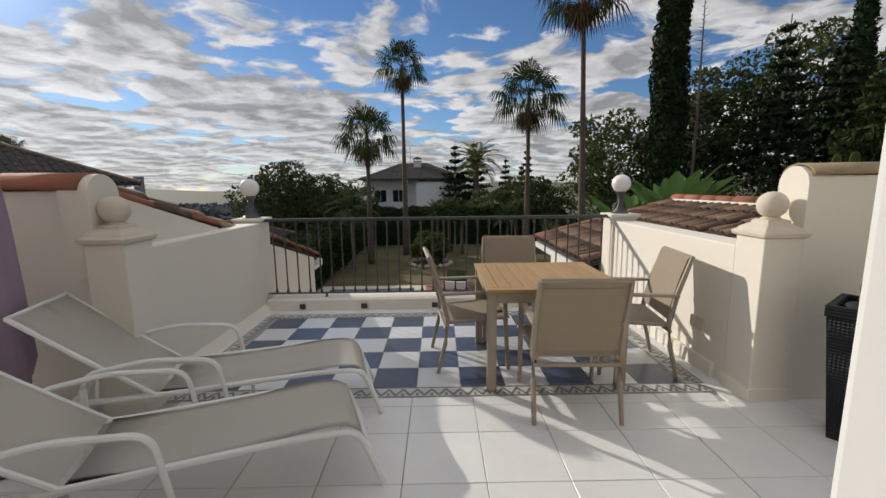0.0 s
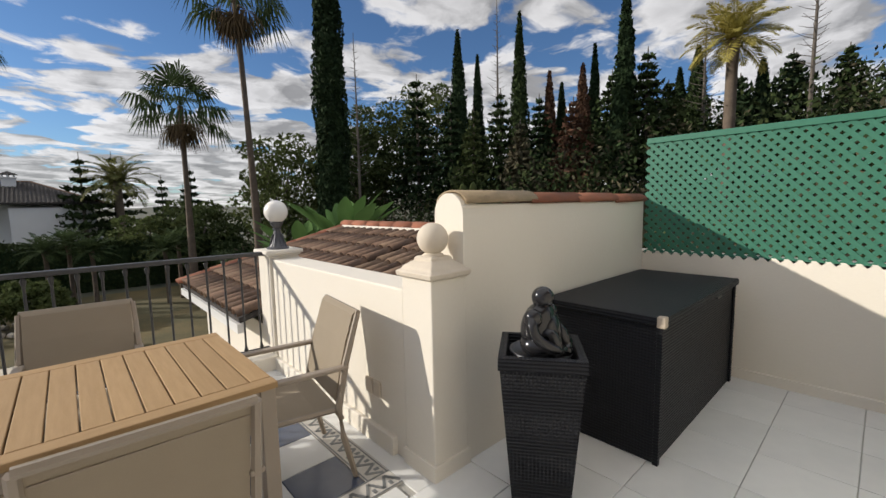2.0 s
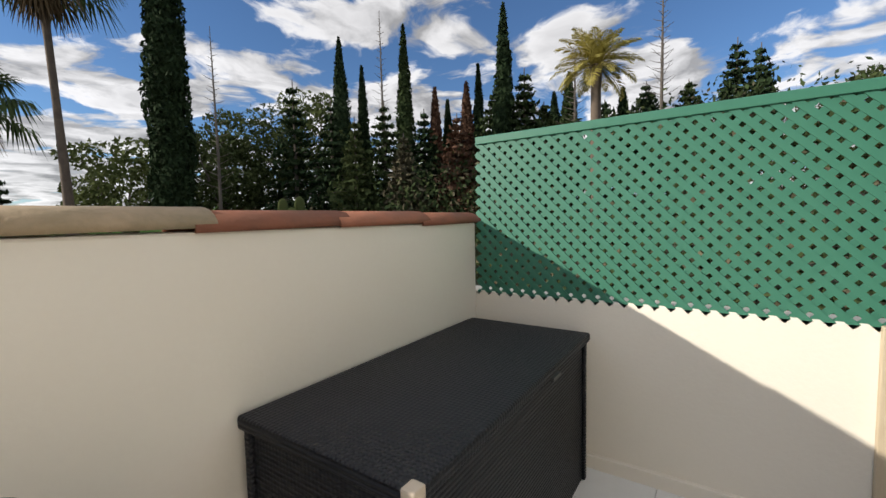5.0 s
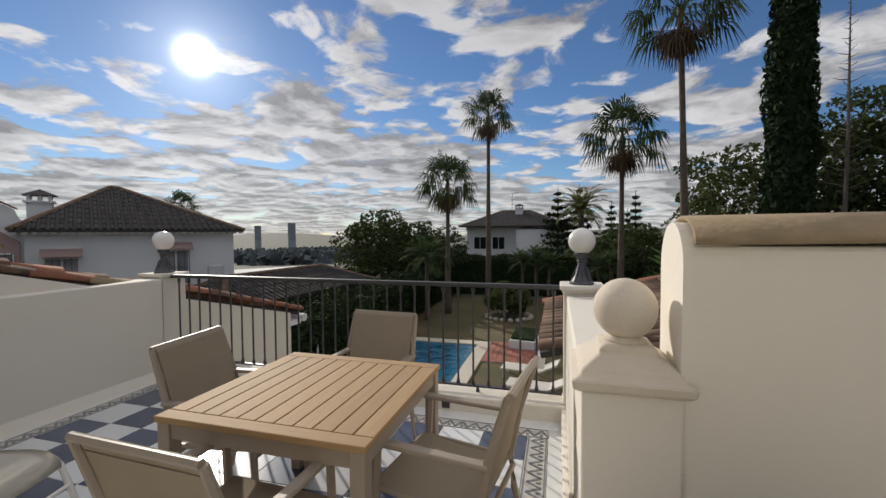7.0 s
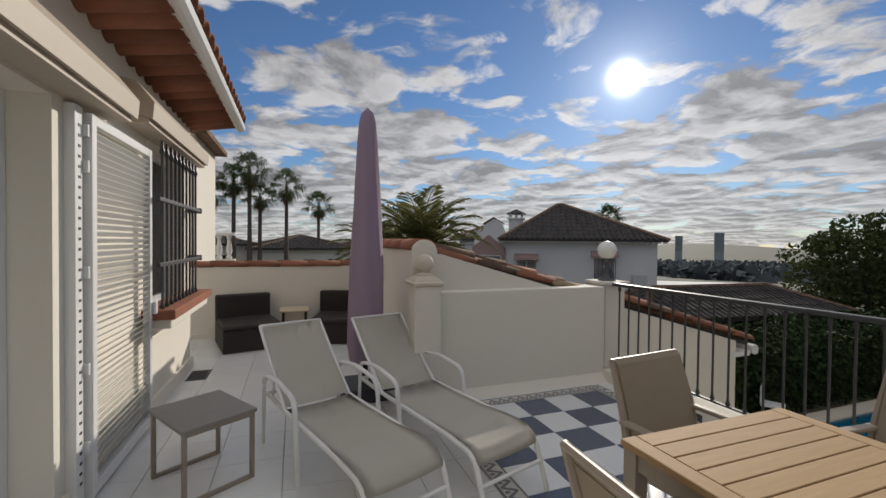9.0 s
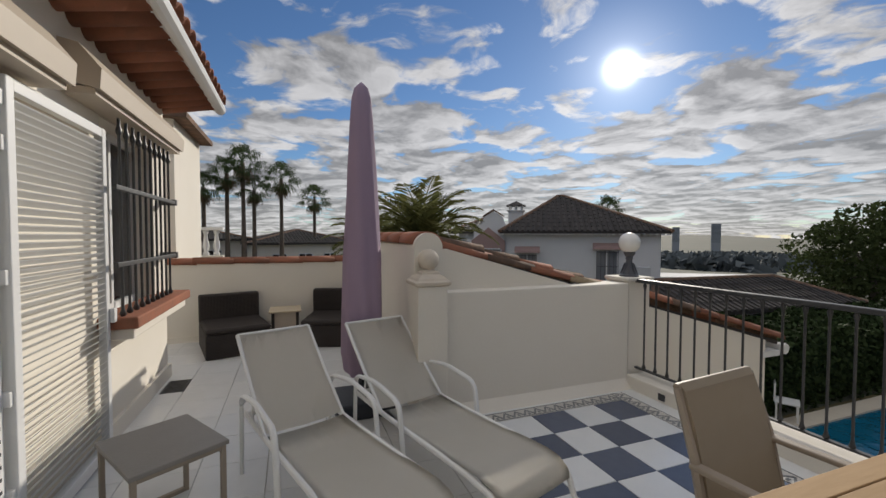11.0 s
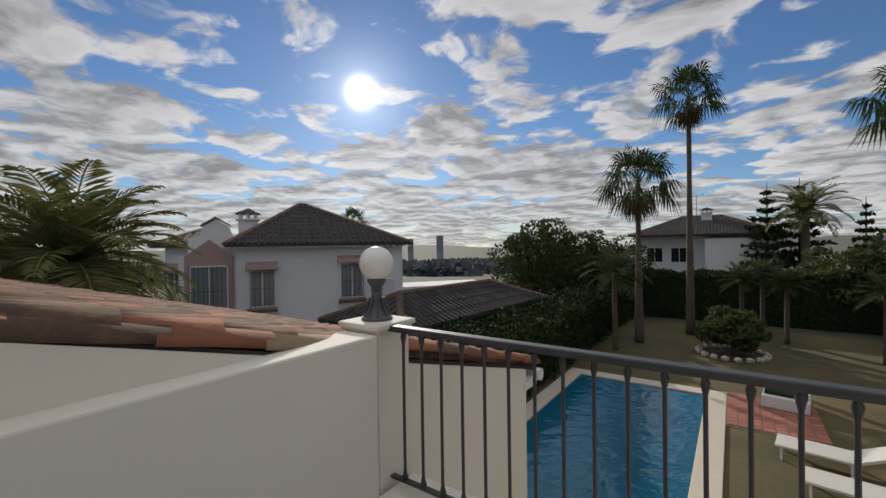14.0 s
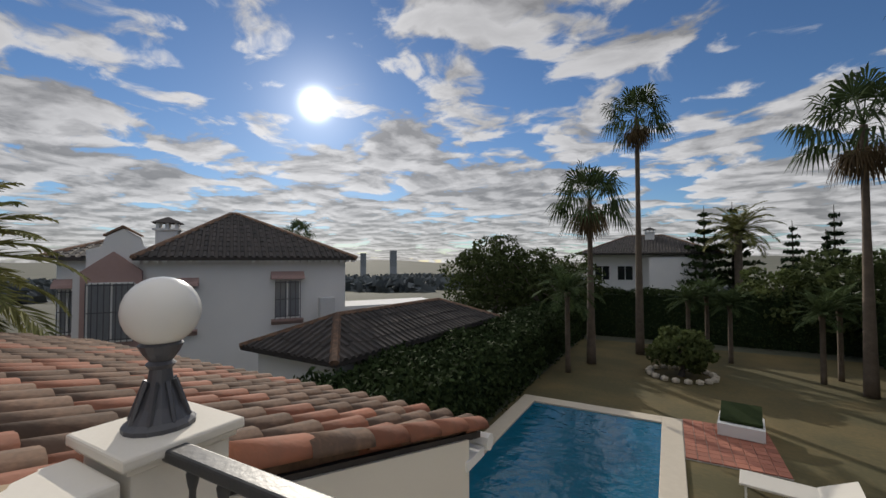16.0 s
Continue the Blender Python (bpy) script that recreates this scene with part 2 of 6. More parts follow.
DARK_PLASTIC = material("dark_blue_grey_plastic", (0.03, 0.034, 0.045), None, 0.5)
GREY_SLATE = material("grey_table_top", (0.22, 0.205, 0.185), (0.27, 0.25, 0.23), 0.45, amount=0.4)
CASING = material("beige_shutter_casing", (0.50, 0.43, 0.345), (0.46, 0.39, 0.31), 0.6, amount=0.25, bump=0.05)
BARK = material("palm_bark", (0.20, 0.155, 0.115), (0.11, 0.085, 0.065), 0.95, scale=4, grain=18, bump=0.6, amount=0.7)
GREY_BARK = material("grey_bark", (0.17, 0.15, 0.13), (0.10, 0.085, 0.07), 0.95, scale=4, grain=25, bump=0.5)


def leaf(name, base, second, rnd=0.35):
    mat = material(name, base, second, 0.55, scale=0.7, grain=6, bump=0.0, amount=0.6, rnd=rnd)
    b = mat.node_tree.nodes["Principled BSDF"]
    b.inputs["Specular IOR Level"].default_value = 0.08
    b.inputs["Roughness"].default_value = 0.85
    return mat


def thin(mat, share):
    """Lets some light through a thin sheet."""
    nt = mat.node_tree
    n, l = nt.nodes, nt.links
    b = n["Principled BSDF"]
    t, m = n.new("ShaderNodeBsdfTranslucent"), n.new("ShaderNodeMixShader")
    l.new(b.inputs["Base Color"].links[0].from_socket, t.inputs[0])
    m.inputs[0].default_value = share
    l.new(b.outputs[0], m.inputs[1])
    l.new(t.outputs[0], m.inputs[2])
    l.new(m.outputs[0], n["Material Output"].inputs[0])


for mt in (LOUNGE_SLING, SLING, LATTICE):
    thin(mt, 0.2)
PALM_LEAF = leaf("fan_palm_leaf", (0.04, 0.07, 0.03), (0.065, 0.09, 0.038))
DRY_LEAF = leaf("dry_palm_leaf", (0.17, 0.12, 0.07), (0.12, 0.085, 0.05))
DATE_LEAF = leaf("date_palm_leaf", (0.12, 0.15, 0.055), (0.19, 0.185, 0.075))
GOLD_LEAF = leaf("yellowing_palm_leaf", (0.48, 0.37, 0.09), (0.33, 0.30, 0.09))
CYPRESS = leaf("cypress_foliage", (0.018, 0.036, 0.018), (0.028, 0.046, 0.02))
BROWN_FOLIAGE = leaf("browned_foliage", (0.16, 0.075, 0.045), (0.10, 0.06, 0.04))
TREE_LEAF = leaf("broadleaf_foliage", (0.038, 0.06, 0.022), (0.065, 0.082, 0.032))
LIGHT_LEAF = leaf("light_foliage", (0.07, 0.10, 0.035), (0.10, 0.12, 0.045))
HEDGE_LEAF = leaf("hedge_foliage", (0.022, 0.04, 0.016), (0.04, 0.058, 0.022))
BIG_LEAF = leaf("banana_leaf", (0.085, 0.17, 0.05), (0.12, 0.21, 0.07), 0.2)
SCRUB = leaf("dry_scrub", (0.13, 0.10, 0.07), (0.075, 0.075, 0.045))
for mt in (PALM_LEAF, DATE_LEAF, GOLD_LEAF, TREE_LEAF, LIGHT_LEAF, BIG_LEAF):
    thin(mt, 0.25)
GRASS = material("dry_lawn", (0.20, 0.14, 0.055), (0.085, 0.075, 0.032), 0.95, scale=0.5, grain=9, bump=0.5, amount=0.8)
EARTH = material("valley_ground", (0.055, 0.07, 0.045), (0.09, 0.09, 0.065), 0.95, scale=0.02, grain=0.3, amount=0.8)
WATER = material("pool_water", (0.006, 0.085, 0.15), (0.008, 0.11, 0.19), 0.06, scale=1.0, grain=2.6, bump=0.5, amount=0.4)
WATER.node_tree.nodes["Bump"].inputs["Distance"].default_value = 0.08
COPING = material("pool_coping_stone", (0.62, 0.56, 0.46), (0.54, 0.48, 0.39), 0.8)
BRICK = material("red_paving_brick", (0.40, 0.15, 0.10), (0.30, 0.12, 0.08), 0.85, rnd=0.2)
FAR_WALL = material("far_white_wall", (0.62, 0.62, 0.62), (0.55, 0.55, 0.55), 0.9)
PINK_STONE = material("dusky_pink_stone", (0.42, 0.29, 0.27), (0.37, 0.25, 0.23), 0.85)
GLASS_DARK = material("dark_window_glass", (0.02, 0.023, 0.028), None, 0.06, bump=0.0)
NET_GLASS = material("net_curtained_glass", (0.30, 0.31, 0.33), (0.22, 0.23, 0.25), 0.12, scale=3, bump=0.0, stretch=(6, 6, 1))
# distance haze is painted into this concrete as a blue-grey base colour
HAZE_TOWER = material("hazy_concrete", (0.30, 0.33, 0.37), None, 0.9)
# woods greyed and blued in the colour to stand for haze
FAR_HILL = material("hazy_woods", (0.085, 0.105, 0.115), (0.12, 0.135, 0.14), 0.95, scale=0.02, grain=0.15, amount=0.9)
CURTAIN = material("cream_curtain", (0.50, 0.46, 0.40), None, 0.9, stretch=(8, 8, 1))


# ---- mesh helpers ----
def part(name, bm, mat, parent=None, label="", smooth=False):
    me = bpy.data.meshes.new(name)
    bm.to_mesh(me)
    bm.free()
    me.materials.append(mat)
    if smooth:
        for p in me.polygons:
            p.use_smooth = True
    ob = new(name, me)
    if parent is not None:
        ob.parent = parent
    if label:
        ob["label"] = label
    return ob


def thing(name, label, category, group="", at=(0, 0, 0), rz=0.0):
    ob = new(name)
    ob.matrix_world = pose(*at, 0, 0, rz)
    return tagged(ob, label, category, group)


def struct(name, bm, mat, label, category, smooth=False):
    return tagged(part(name, bm, mat, None, "", smooth), label, category, "", "structure")


def box(bm, x0, x1, y0, y1, z0, z1, bevel=0.0, m=None):
    v = [bm.verts.new((x, y, z)) for z in (z0, z1) for x, y in ((x0, y0), (x1, y0), (x1, y1), (x0, y1))]
    fs = [bm.faces.new([v[i] for i in q]) for q in ((3, 2, 1, 0), (4, 5, 6, 7), (0, 1, 5, 4), (1, 2, 6, 5), (2, 3, 7, 6), (3, 0, 4, 7))]
    if bevel:
        es = list({e for f in fs for e in f.edges})
        r = bmesh.ops.bevel(bm, geom=es, offset=bevel, segments=2, affect="EDGES", profile=0.5)
        v = list({q for f in r["faces"] for q in f.verts} | {q for q in v if q.is_valid})
    if m is not None:
        bmesh.ops.transform(bm, matrix=m, verts=[q for q in v if q.is_valid])
    return bm


def B(x0, x1, y0, y1, z0, z1, bevel=0.0):
    return box(bmesh.new(), x0, x1, y0, y1, z0, z1, bevel)


def prism(bm, pts, axis, a, b):
    """A polygon in the plane across axis, drawn out from a to b."""
    def at(p, w):
        return {"x": (w, p[0], p[1]), "y": (p[0], w, p[1]), "z": (p[0], p[1], w)}[axis]
    lo, hi = [bm.verts.new(at(p, a)) for p in pts], [bm.verts.new(at(p, b)) for p in pts]
    bm.faces.new(lo[::-1])
    bm.faces.new(hi)
    for i in range(len(pts)):
        j = (i + 1) % len(pts)
        bm.faces.new((lo[i], lo[j], hi[j], hi[i]))
    bmesh.ops.recalc_face_normals(bm, faces=bm.faces)
    return bm


def lathe(bm, prof, c=(0, 0, 0), n=24):
    rings = []
    for r, z in prof:
        rings.append([bm.verts.new((c[0] + r * math.cos(2 * math.pi * i / n), c[1] + r * math.sin(2 * math.pi * i / n), c[2] + z)) for i in range(n)])
    for a, b in zip(rings, rings[1:]):
        for i in range(n):
            bm.faces.new((a[i], a[(i + 1) % n], b[(i + 1) % n], b[i]))
    bm.faces.new(rings[0][::-1])
    bm.faces.new(rings[-1])
    return bm


def globe(bm, c, r, n=24):
    bmesh.ops.create_uvsphere(bm, u_segments=n, v_segments=n // 2, radius=r, matrix=Matrix.Translation(c))
    return bm


def tube(bm, pts, r, n=8, flat=1.0):
    """A pipe along the points; r may be one radius or one for each point."""
    pts = [Vector(p) for p in pts]
    rs = r if isinstance(r, (list, tuple)) else [r] * len(pts)
    rings = []
    up = Vector((0, 0, 1))
    for i, p in enumerate(pts):
        d = (pts[min(i + 1, len(pts) - 1)] - pts[max(i - 1, 0)]).normalized()
        s = d.cross(up)
        s = s.normalized() if s.length > 0.05 else d.cross(Vector((0, 1, 0))).normalized()
        u = s.cross(d)
        rings.append([bm.verts.new(p + rs[i] * (math.cos(2 * math.pi * k / n) * s + flat * math.sin(2 * math.pi * k / n) * u)) for k in range(n)])
    for a, b in zip(rings, rings[1:]):
        for k in range(n):
            bm.faces.new((a[k], a[(k + 1) % n], b[(k + 1) % n], b[k]))
    bm.faces.new(rings[0][::-1])
    bm.faces.new(rings[-1])
    bmesh.ops.recalc_face_normals(bm, faces=bm.faces)
    return bm


def bend(pts, k=5):
    """Rounds the corners of a polyline."""
    pts = [Vector(p) for p in pts]
    out = [pts[0]]
    for a, b, c in zip(pts, pts[1:], pts[2:]):
        p, q = b + (a - b).normalized() * min(0.08, (a - b).length * 0.45), b + (c - b).normalized() * min(0.08, (c - b).length * 0.45)
        out += [p.lerp(b, i / k).lerp(b.lerp(q, i / k), i / k) for i in range(k + 1)]
    return out + [pts[-1]]


def mesh_part(name, verts, faces, mat, parent=None, label="", smooth=False):
    me = bpy.data.meshes.new(name)
    me.from_pydata([tuple(v) for v in verts], [], faces)
    me.materials.append(mat)
    if smooth:
        for p in me.polygons:
            p.use_smooth = True
    ob = new(name, me)
    if parent is not None:
        ob.parent = parent
    if label:
        ob["label"] = label
    return ob


rng = np.random.default_rng(7)


def leaf_mesh(centres, size, up=0.3, long=2.0):
    """Small folded leaves at the given places, each a rhomb of its own."""
    c = np.asarray(centres, float)
    n = len(c)
    d = rng.normal(size=(n, 3))
    d[:, 2] += up
    d /= np.linalg.norm(d, axis=1)[:, None]
    s = np.cross(d, rng.normal(size=(n, 3)))
    s /= np.linalg.norm(s, axis=1)[:, None]
    w = size * rng.uniform(0.6, 1.4, n)[:, None]
    v = np.stack((c - d * w * long / 2, c + s * w / 2, c + d * w * long / 2, c - s * w / 2), 1).reshape(-1, 3)
    return v, [(4 * i, 4 * i + 1, 4 * i + 2, 4 * i + 3) for i in range(n)]


# ---- terrace: floor, walls, house front ----
FLOOR = struct("floor", B(-5.35, 4.98, -3.0, 5.15, -0.35, -0.012), GROUT, "pale grout bed under the terrace tiles", "floor")


def parapet(name, bm, label):
    return struct(name, bm, PLASTER, label, "wall")


RW = parapet("wall_right", B(2.24, 2.50, 2.902, 4.86, -0.3, 1.02, 0.012), "low cream plastered parapet beside the dining table")
part("skirting", B(2.205, 2.242, 3.0, 4.86, -0.01, 0.11, 0.008), PLASTER, RW)
so = thing("wall_socket", "small cream weatherproof double socket on the parapet", "socket")
for yy in (3.15, 3.24):
    part("cover", B(2.222, 2.241, yy, yy + 0.075, 0.30, 0.40, 0.006), STONE, so)
LW = parapet("wall_left", B(-2.16, -1.88, 2.86, 4.86, -0.3, 1.05, 0.012), "low cream plastered parapet below a sloping tiled verge")
part("skirting", prism(bmesh.new(), [(-1.881, -0.01), (-1.80, -0.01), (-1.881, 0.09)], "y", 2.86, 4.86), PLASTER, LW)
parapet("wall_left_gable", prism(bmesh.new(), [(2.87, -0.3), (4.9, -0.3), (4.9, -3.1), (7.2, -3.1), (7.2, 0.235), (2.95, 1.41), (2.87, 1.41)], "x", -2.36, -2.02), "sloping cream gable wall behind the parapet")
parapet("wall_north_left", B(-5.35, -1.98, 2.66, 2.86, -0.3, 1.45, 0.012), "cream plastered wall behind the loungers")
parapet("wall_north_right", B(2.48, 4.93, 2.66, 2.88, -0.3, 1.488, 0.012), "tall cream plastered wall behind the storage box")
BW = parapet("wall_west", B(-5.55, -5.35, -3.0, 2.86, -0.3, 1.12, 0.012), "cream plastered boundary wall behind the lounge seats")
part("skirting", B(-5.351, -5.32, -0.2, 2.66, -0.01, 0.08), PLASTER, BW)
EW = parapet("wall_east", B(4.93, 5.10, -3.0, 2.88, -0.3, 1.02, 0.01), "cream plastered wall below the green lattice")
part("skirting", B(4.90, 4.932, -2.9, 2.66, -0.01, 0.08, 0.006), PLASTER, EW)
KERB = parapet("kerb_north", B(-1.88, 2.24, 4.84, 5.16, -0.35, 0.13, 0.015), "cream plastered kerb below the iron railing")
for x in (-1.45, -0.72, 0.12, 1.25, 1.82):
    part("drain_hole", B(x - 0.035, x + 0.035, 4.832, 4.845, 0.02, 0.08), IRON, KERB, "dark square drain hole")
parapet("wall_below_rail", B(-2.2, 2.5, 5.0, 5.15, -3.1, -0.35), "cream outer wall of the house below the terrace")
RE = parapet("round_wall_end", prism(bmesh.new(), [(2.66, 0.9)] + [(2.77 - 0.115 * math.cos(a), 1.43 + 0.12 * math.sin(a)) for a in np.linspace(0, math.pi, 14)] + [(2.88, 0.9)], "x", 2.474, 2.60), "rounded top of the tall wall's end")
LE = parapet("round_wall_end_left", prism(bmesh.new(), [(2.64, 0.9)] + [(2.76 - 0.125 * math.cos(a), 1.42 + 0.13 * math.sin(a)) for a in np.linspace(0, math.pi, 14)] + [(2.885, 0.9)], "x", -2.12, -1.94), "rounded top of the gable wall's end")


def barrel(length=0.42, r0=0.10, r1=0.085, t=0.014, n=7, tall=0.8):
    """One clay barrel tile lying along x, hollow below, its wide end at the origin."""
    bm = bmesh.new()
    rings = []
    for x, r in ((0, r0), (length, r1)):
        a = [(r * math.cos(math.pi * i / n), r * tall * math.sin(math.pi * i / n)) for i in range(n + 1)]
        b = [((r - t) * math.cos(math.pi * i / n), (r - t) * tall * math.sin(math.pi * i / n)) for i in range(n, -1, -1)]
        rings.append([bm.verts.new((x, y, z)) for y, z in a + b])
    m = len(rings[0])
    for i in range(m):
        bm.faces.new((rings[0][i], rings[0][(i + 1) % m], rings[1][(i + 1) % m], rings[1][i]))
    for r in rings:
        h = m // 2
        for i in range(h - 1):
            bm.faces.new((r[i], r[i + 1], r[m - 2 - i], r[m - 1 - i]))
    bmesh.ops.recalc_face_normals(bm, faces=bm.faces)
    me = bpy.data.meshes.new("barrel_tile")
    bm.to_mesh(me)
    bm.free()
    for p in me.polygons:
        p.use_smooth = True
    return me


def coping(name, a, b, parent, mats, piece=0.46, r=0.135, tall=0.8):
    """A row of overlapping clay coping tiles along the top of a wall, from a to b."""
    a, b = Vector(a), Vector(b)
    d = b - a
    n = max(1, round(d.length / piece))
    me = [barrel(d.length / n * 1.12, r, r * 0.93, 0.018, 10, tall) for _ in range(1)][0]
    rz, ry = math.atan2(d.y, d.x), -math.atan2(d.z, math.hypot(d.x, d.y))
    for i in range(n):
        m2 = me.copy()
        m2.materials.append(mats[min(i, len(mats) - 1)])
        o = new(name, m2)
        o.matrix_world = Matrix.Translation(a + d * (i / n) + Vector((0, 0, random.uniform(-0.004, 0.004)))) @ Euler((random.uniform(-0.02, 0.02), ry - 0.02, rz + random.uniform(-0.015, 0.015))).to_matrix().to_4x4()
        o.parent = parent


coping("coping_tile", (2.50, 2.77, 1.488), (4.93, 2.77, 1.475), RE, [LICHEN_CLAY, TERRACOTTA], 0.62, 0.128, 0.60)
coping("coping_tile", (-2.0, 2.77, 1.45), (-5.4, 2.77, 1.45), LE, [TERRACOTTA], 0.5, 0.14)
coping("coping_tile", (-5.45, 2.8, 1.10), (-5.45, -1.5, 1.10), BW, [TERRACOTTA], 0.5, 0.12)
coping("coping_tile", (-2.12, 2.9, 1.405), (-2.12, 4.72, 0.965), LW, [TERRACOTTA, OLD_CLAY, TERRACOTTA, LICHEN_CLAY, TERRACOTTA], 0.42, 0.10)


def pier(name, cx, cy, half, top, label):
    """Square plastered pier with a stepped stone cap and a ball; top is the shaft's height."""
    p = thing(name, label, "pier")
    part("shaft", B(cx - half, cx + half, cy - half, cy + half, -0.02, top, 0.008), PLASTER, p)
    part("plinth", B(cx - half - 0.014, cx + half + 0.014, cy - half - 0.014, cy + half + 0.014, -0.011, 0.09, 0.006), PLASTER, p)
    bm = bmesh.new()
    rings = []
    for g, z in ((0.006, 0.0), (0.022, 0.010), (0.026, 0.036), (0.004, 0.046), (-0.004, 0.062), (-0.032, 0.082), (-0.05, 0.092), (-0.05, 0.108), (-0.066, 0.116)):
        w = half + g
        rings.append([bm.verts.new((cx + sx * w, cy + sy * w, top + z)) for sx, sy in ((-1, -1), (1, -1), (1, 1), (-1, 1))])
    for a, b in zip(rings, rings[1:]):
        for k in range(4):
            bm.faces.new((a[k], a[(k + 1) % 4], b[(k + 1) % 4], b[k]))
    bm.faces.new(rings[0][::-1])
    bm.faces.new(rings[-1])
    bmesh.ops.bevel(bm, geom=bm.edges[:], offset=0.004, segments=1, affect="EDGES")
    part("moulded_cap", bm, STONE, p, "moulded cast stone cap")
    r = 0.087
    prof = [(0.056, 0.112), (0.058, 0.122), (0.044, 0.130), (0.040, 0.136)] + [(r * math.cos(a), 0.208 + r * math.sin(a)) for a in np.linspace(-1.05, 1.54, 18)]
    part("ball_finial", lathe(bmesh.new(), prof, (cx, cy, top), 32), STONE, p, "round cast stone ball", True)
    return p


pier("gate_pier", 2.357, 2.775, 0.125, 1.095, "cream plastered pier topped by a stone ball")
pier("gate_pier", -1.862, 2.73, 0.125, 1.12, "cream plastered pier with stone ball, in shade beside the loungers")


def lamp_pillar(x, y, label):
    p = thing("lamp_pillar", label, "pillar", "pillars at the railing ends")
    part("shaft", B(x - 0.14, x + 0.14, y - 0.14, y + 0.14, -0.3, 1.045, 0.008), PLASTER, p)
    bm = bmesh.new()
    box(bm, x - 0.155, x + 0.155, y - 0.155, y + 0.155, 1.045, 1.065, 0.006)
    box(bm, x - 0.172, x + 0.172, y - 0.172, y + 0.172, 1.065, 1.10, 0.008)
    part("cap", bm, PLASTER, p)
    g = thing("globe_lamp", "white opal globe lamp on a dark cast base atop the pillar", "lamp", "globe lamps")
    bm = bmesh.new()
    lathe(bm, [(0.098, 1.099), (0.098, 1.113), (0.082, 1.126), (0.060, 1.165), (0.036, 1.23), (0.03, 1.275), (0.042, 1.29), (0.032, 1.30), (0.05, 1.325), (0.062, 1.35), (0.05, 1.362)], (x, y, 0), 16)
    for i in range(8):
        a = i * math.pi / 4
        part("flute", tube(bmesh.new(), [(x + 0.08 * math.cos(a), y + 0.08 * math.sin(a), 1.125), (x + 0.04 * math.cos(a), y + 0.04 * math.sin(a), 1.24)], 0.008, 5), LAMP_METAL, g)
    part("base", bm, LAMP_METAL, g, "dark grey fluted lamp base")
    part("globe", globe(bmesh.new(), (x, y, 1.452), 0.108), OPAL, g, "unlit white opal globe", True)


lamp_pillar(2.36, 5.02, "square cream pillar at the railing carrying a lamp, sunlit")
lamp_pillar(-2.05, 5.03, "square cream pillar at the railing carrying a lamp, shaded")


def railing():
    r = thing("railing", "dark iron balustrade with turned balusters between the pillars", "railing")
    y = 4.99
    part("handrail", B(-1.90, 2.21, y - 0.032, y + 0.032, 1.052, 1.088, 0.008), IRON, r)
    part("bottom_bar", B(-1.90, 2.21, y - 0.018, y + 0.018, 0.172, 0.186), IRON, r)
    me = None
    n = 30
    for i in range(n):
        x = -1.80 + i * (3.94 / (n - 1))
        if me is None:
            prof = [(0.010, 0.0), (0.020, 0.012), (0.013, 0.035), (0.009, 0.06), (0.009, 0.80), (0.014, 0.82), (0.018, 0.845), (0.010, 0.86), (0.010, 0.868)]
            o = part("baluster", lathe(bmesh.new(), prof, (0, 0, 0), 8), IRON, r, "", True)
            me = o.data
        else:
            o = new("baluster", me)
            o.parent = r
        o.location = (x, y, 0.186)
    for x in (-1.2, 0.15, 1.5):
        part("foot", lathe(bmesh.new(), [(0.022, 0.125), (0.014, 0.15), (0.014, 0.175)], (x, y, 0), 8), IRON, r)


railing()


# ---- the house ----
FY = 0.42
bm = bmesh.new()
box(bm, -3.8, -3.42, -2.5, FY, -0.3, 3.0)
box(bm, -3.42, -2.25, -2.5, FY, -0.3, 0.90)
box(bm, -3.42, -2.25, -2.5, FY, 2.36, 3.0)
box(bm, -2.25, -0.86, 0.06, FY, -0.3, 3.0)
box(bm, -0.86, 0.55, 0.06, FY, 2.26, 3.0)
box(bm, 0.55, 3.74, -2.5, FY, -0.3, 3.0)
HOUSE = struct("wall_south", bm, PLASTER, "cream plastered house front with door and window openings", "wall")
part("plinth", B(-3.83, -0.87, FY - 0.01, FY + 0.03, -0.011, 0.14, 0.006), PLASTER, HOUSE)
struct("room_shell", B(-2.25, 0.56, -2.6, -2.5, -0.3, 3.0), CURTAIN, "plain back wall of the dim room behind the door", "wall")
struct("room_ceiling", B(-3.8, 3.74, -2.6, 0.06, 3.0, 3.1), PLASTER, "plain ceiling of the room behind the door", "ceiling")
struct("wall_house_wing", B(-7.4, -5.62, -3.0, 0.10, -3.0, 3.2), PLASTER, "cream end of the house beyond the boundary wall", "wall")
tagged(mesh_part("wing_eave", *[[(-7.5, -3, 3.2), (-5.45, -3, 3.2), (-5.45, 0.3, 3.2), (-7.5, 0.3, 3.2), (-7.5, -3, 3.28), (-5.45, -3, 3.5), (-5.45, 0.3, 3.28), (-7.5, 0.3, 3.28)], [(3, 2, 1, 0), (4, 5, 6, 7), (0, 1, 5, 4), (1, 2, 6, 5), (2, 3, 7, 6), (3, 0, 4, 7)]], OLD_CLAY), "small tiled eave of the house wing", "roof", "", "structure")
# eave over the terrace
EAVE = thing("house_eave", "overhanging tiled eave with white gutter along the house front", "roof")
tagged(EAVE, kind="structure")
sl = 0.24
bm = bmesh.new()
tube(bm, [(-4.02, 0.93, 2.96), (4.0, 0.93, 2.96)], 0.06, 10)
box(bm, -4.02, 4.0, 0.86, 0.90, 2.94, 3.03)
part("gutter", bm, WHITE_METAL, EAVE, "white half-round gutter")
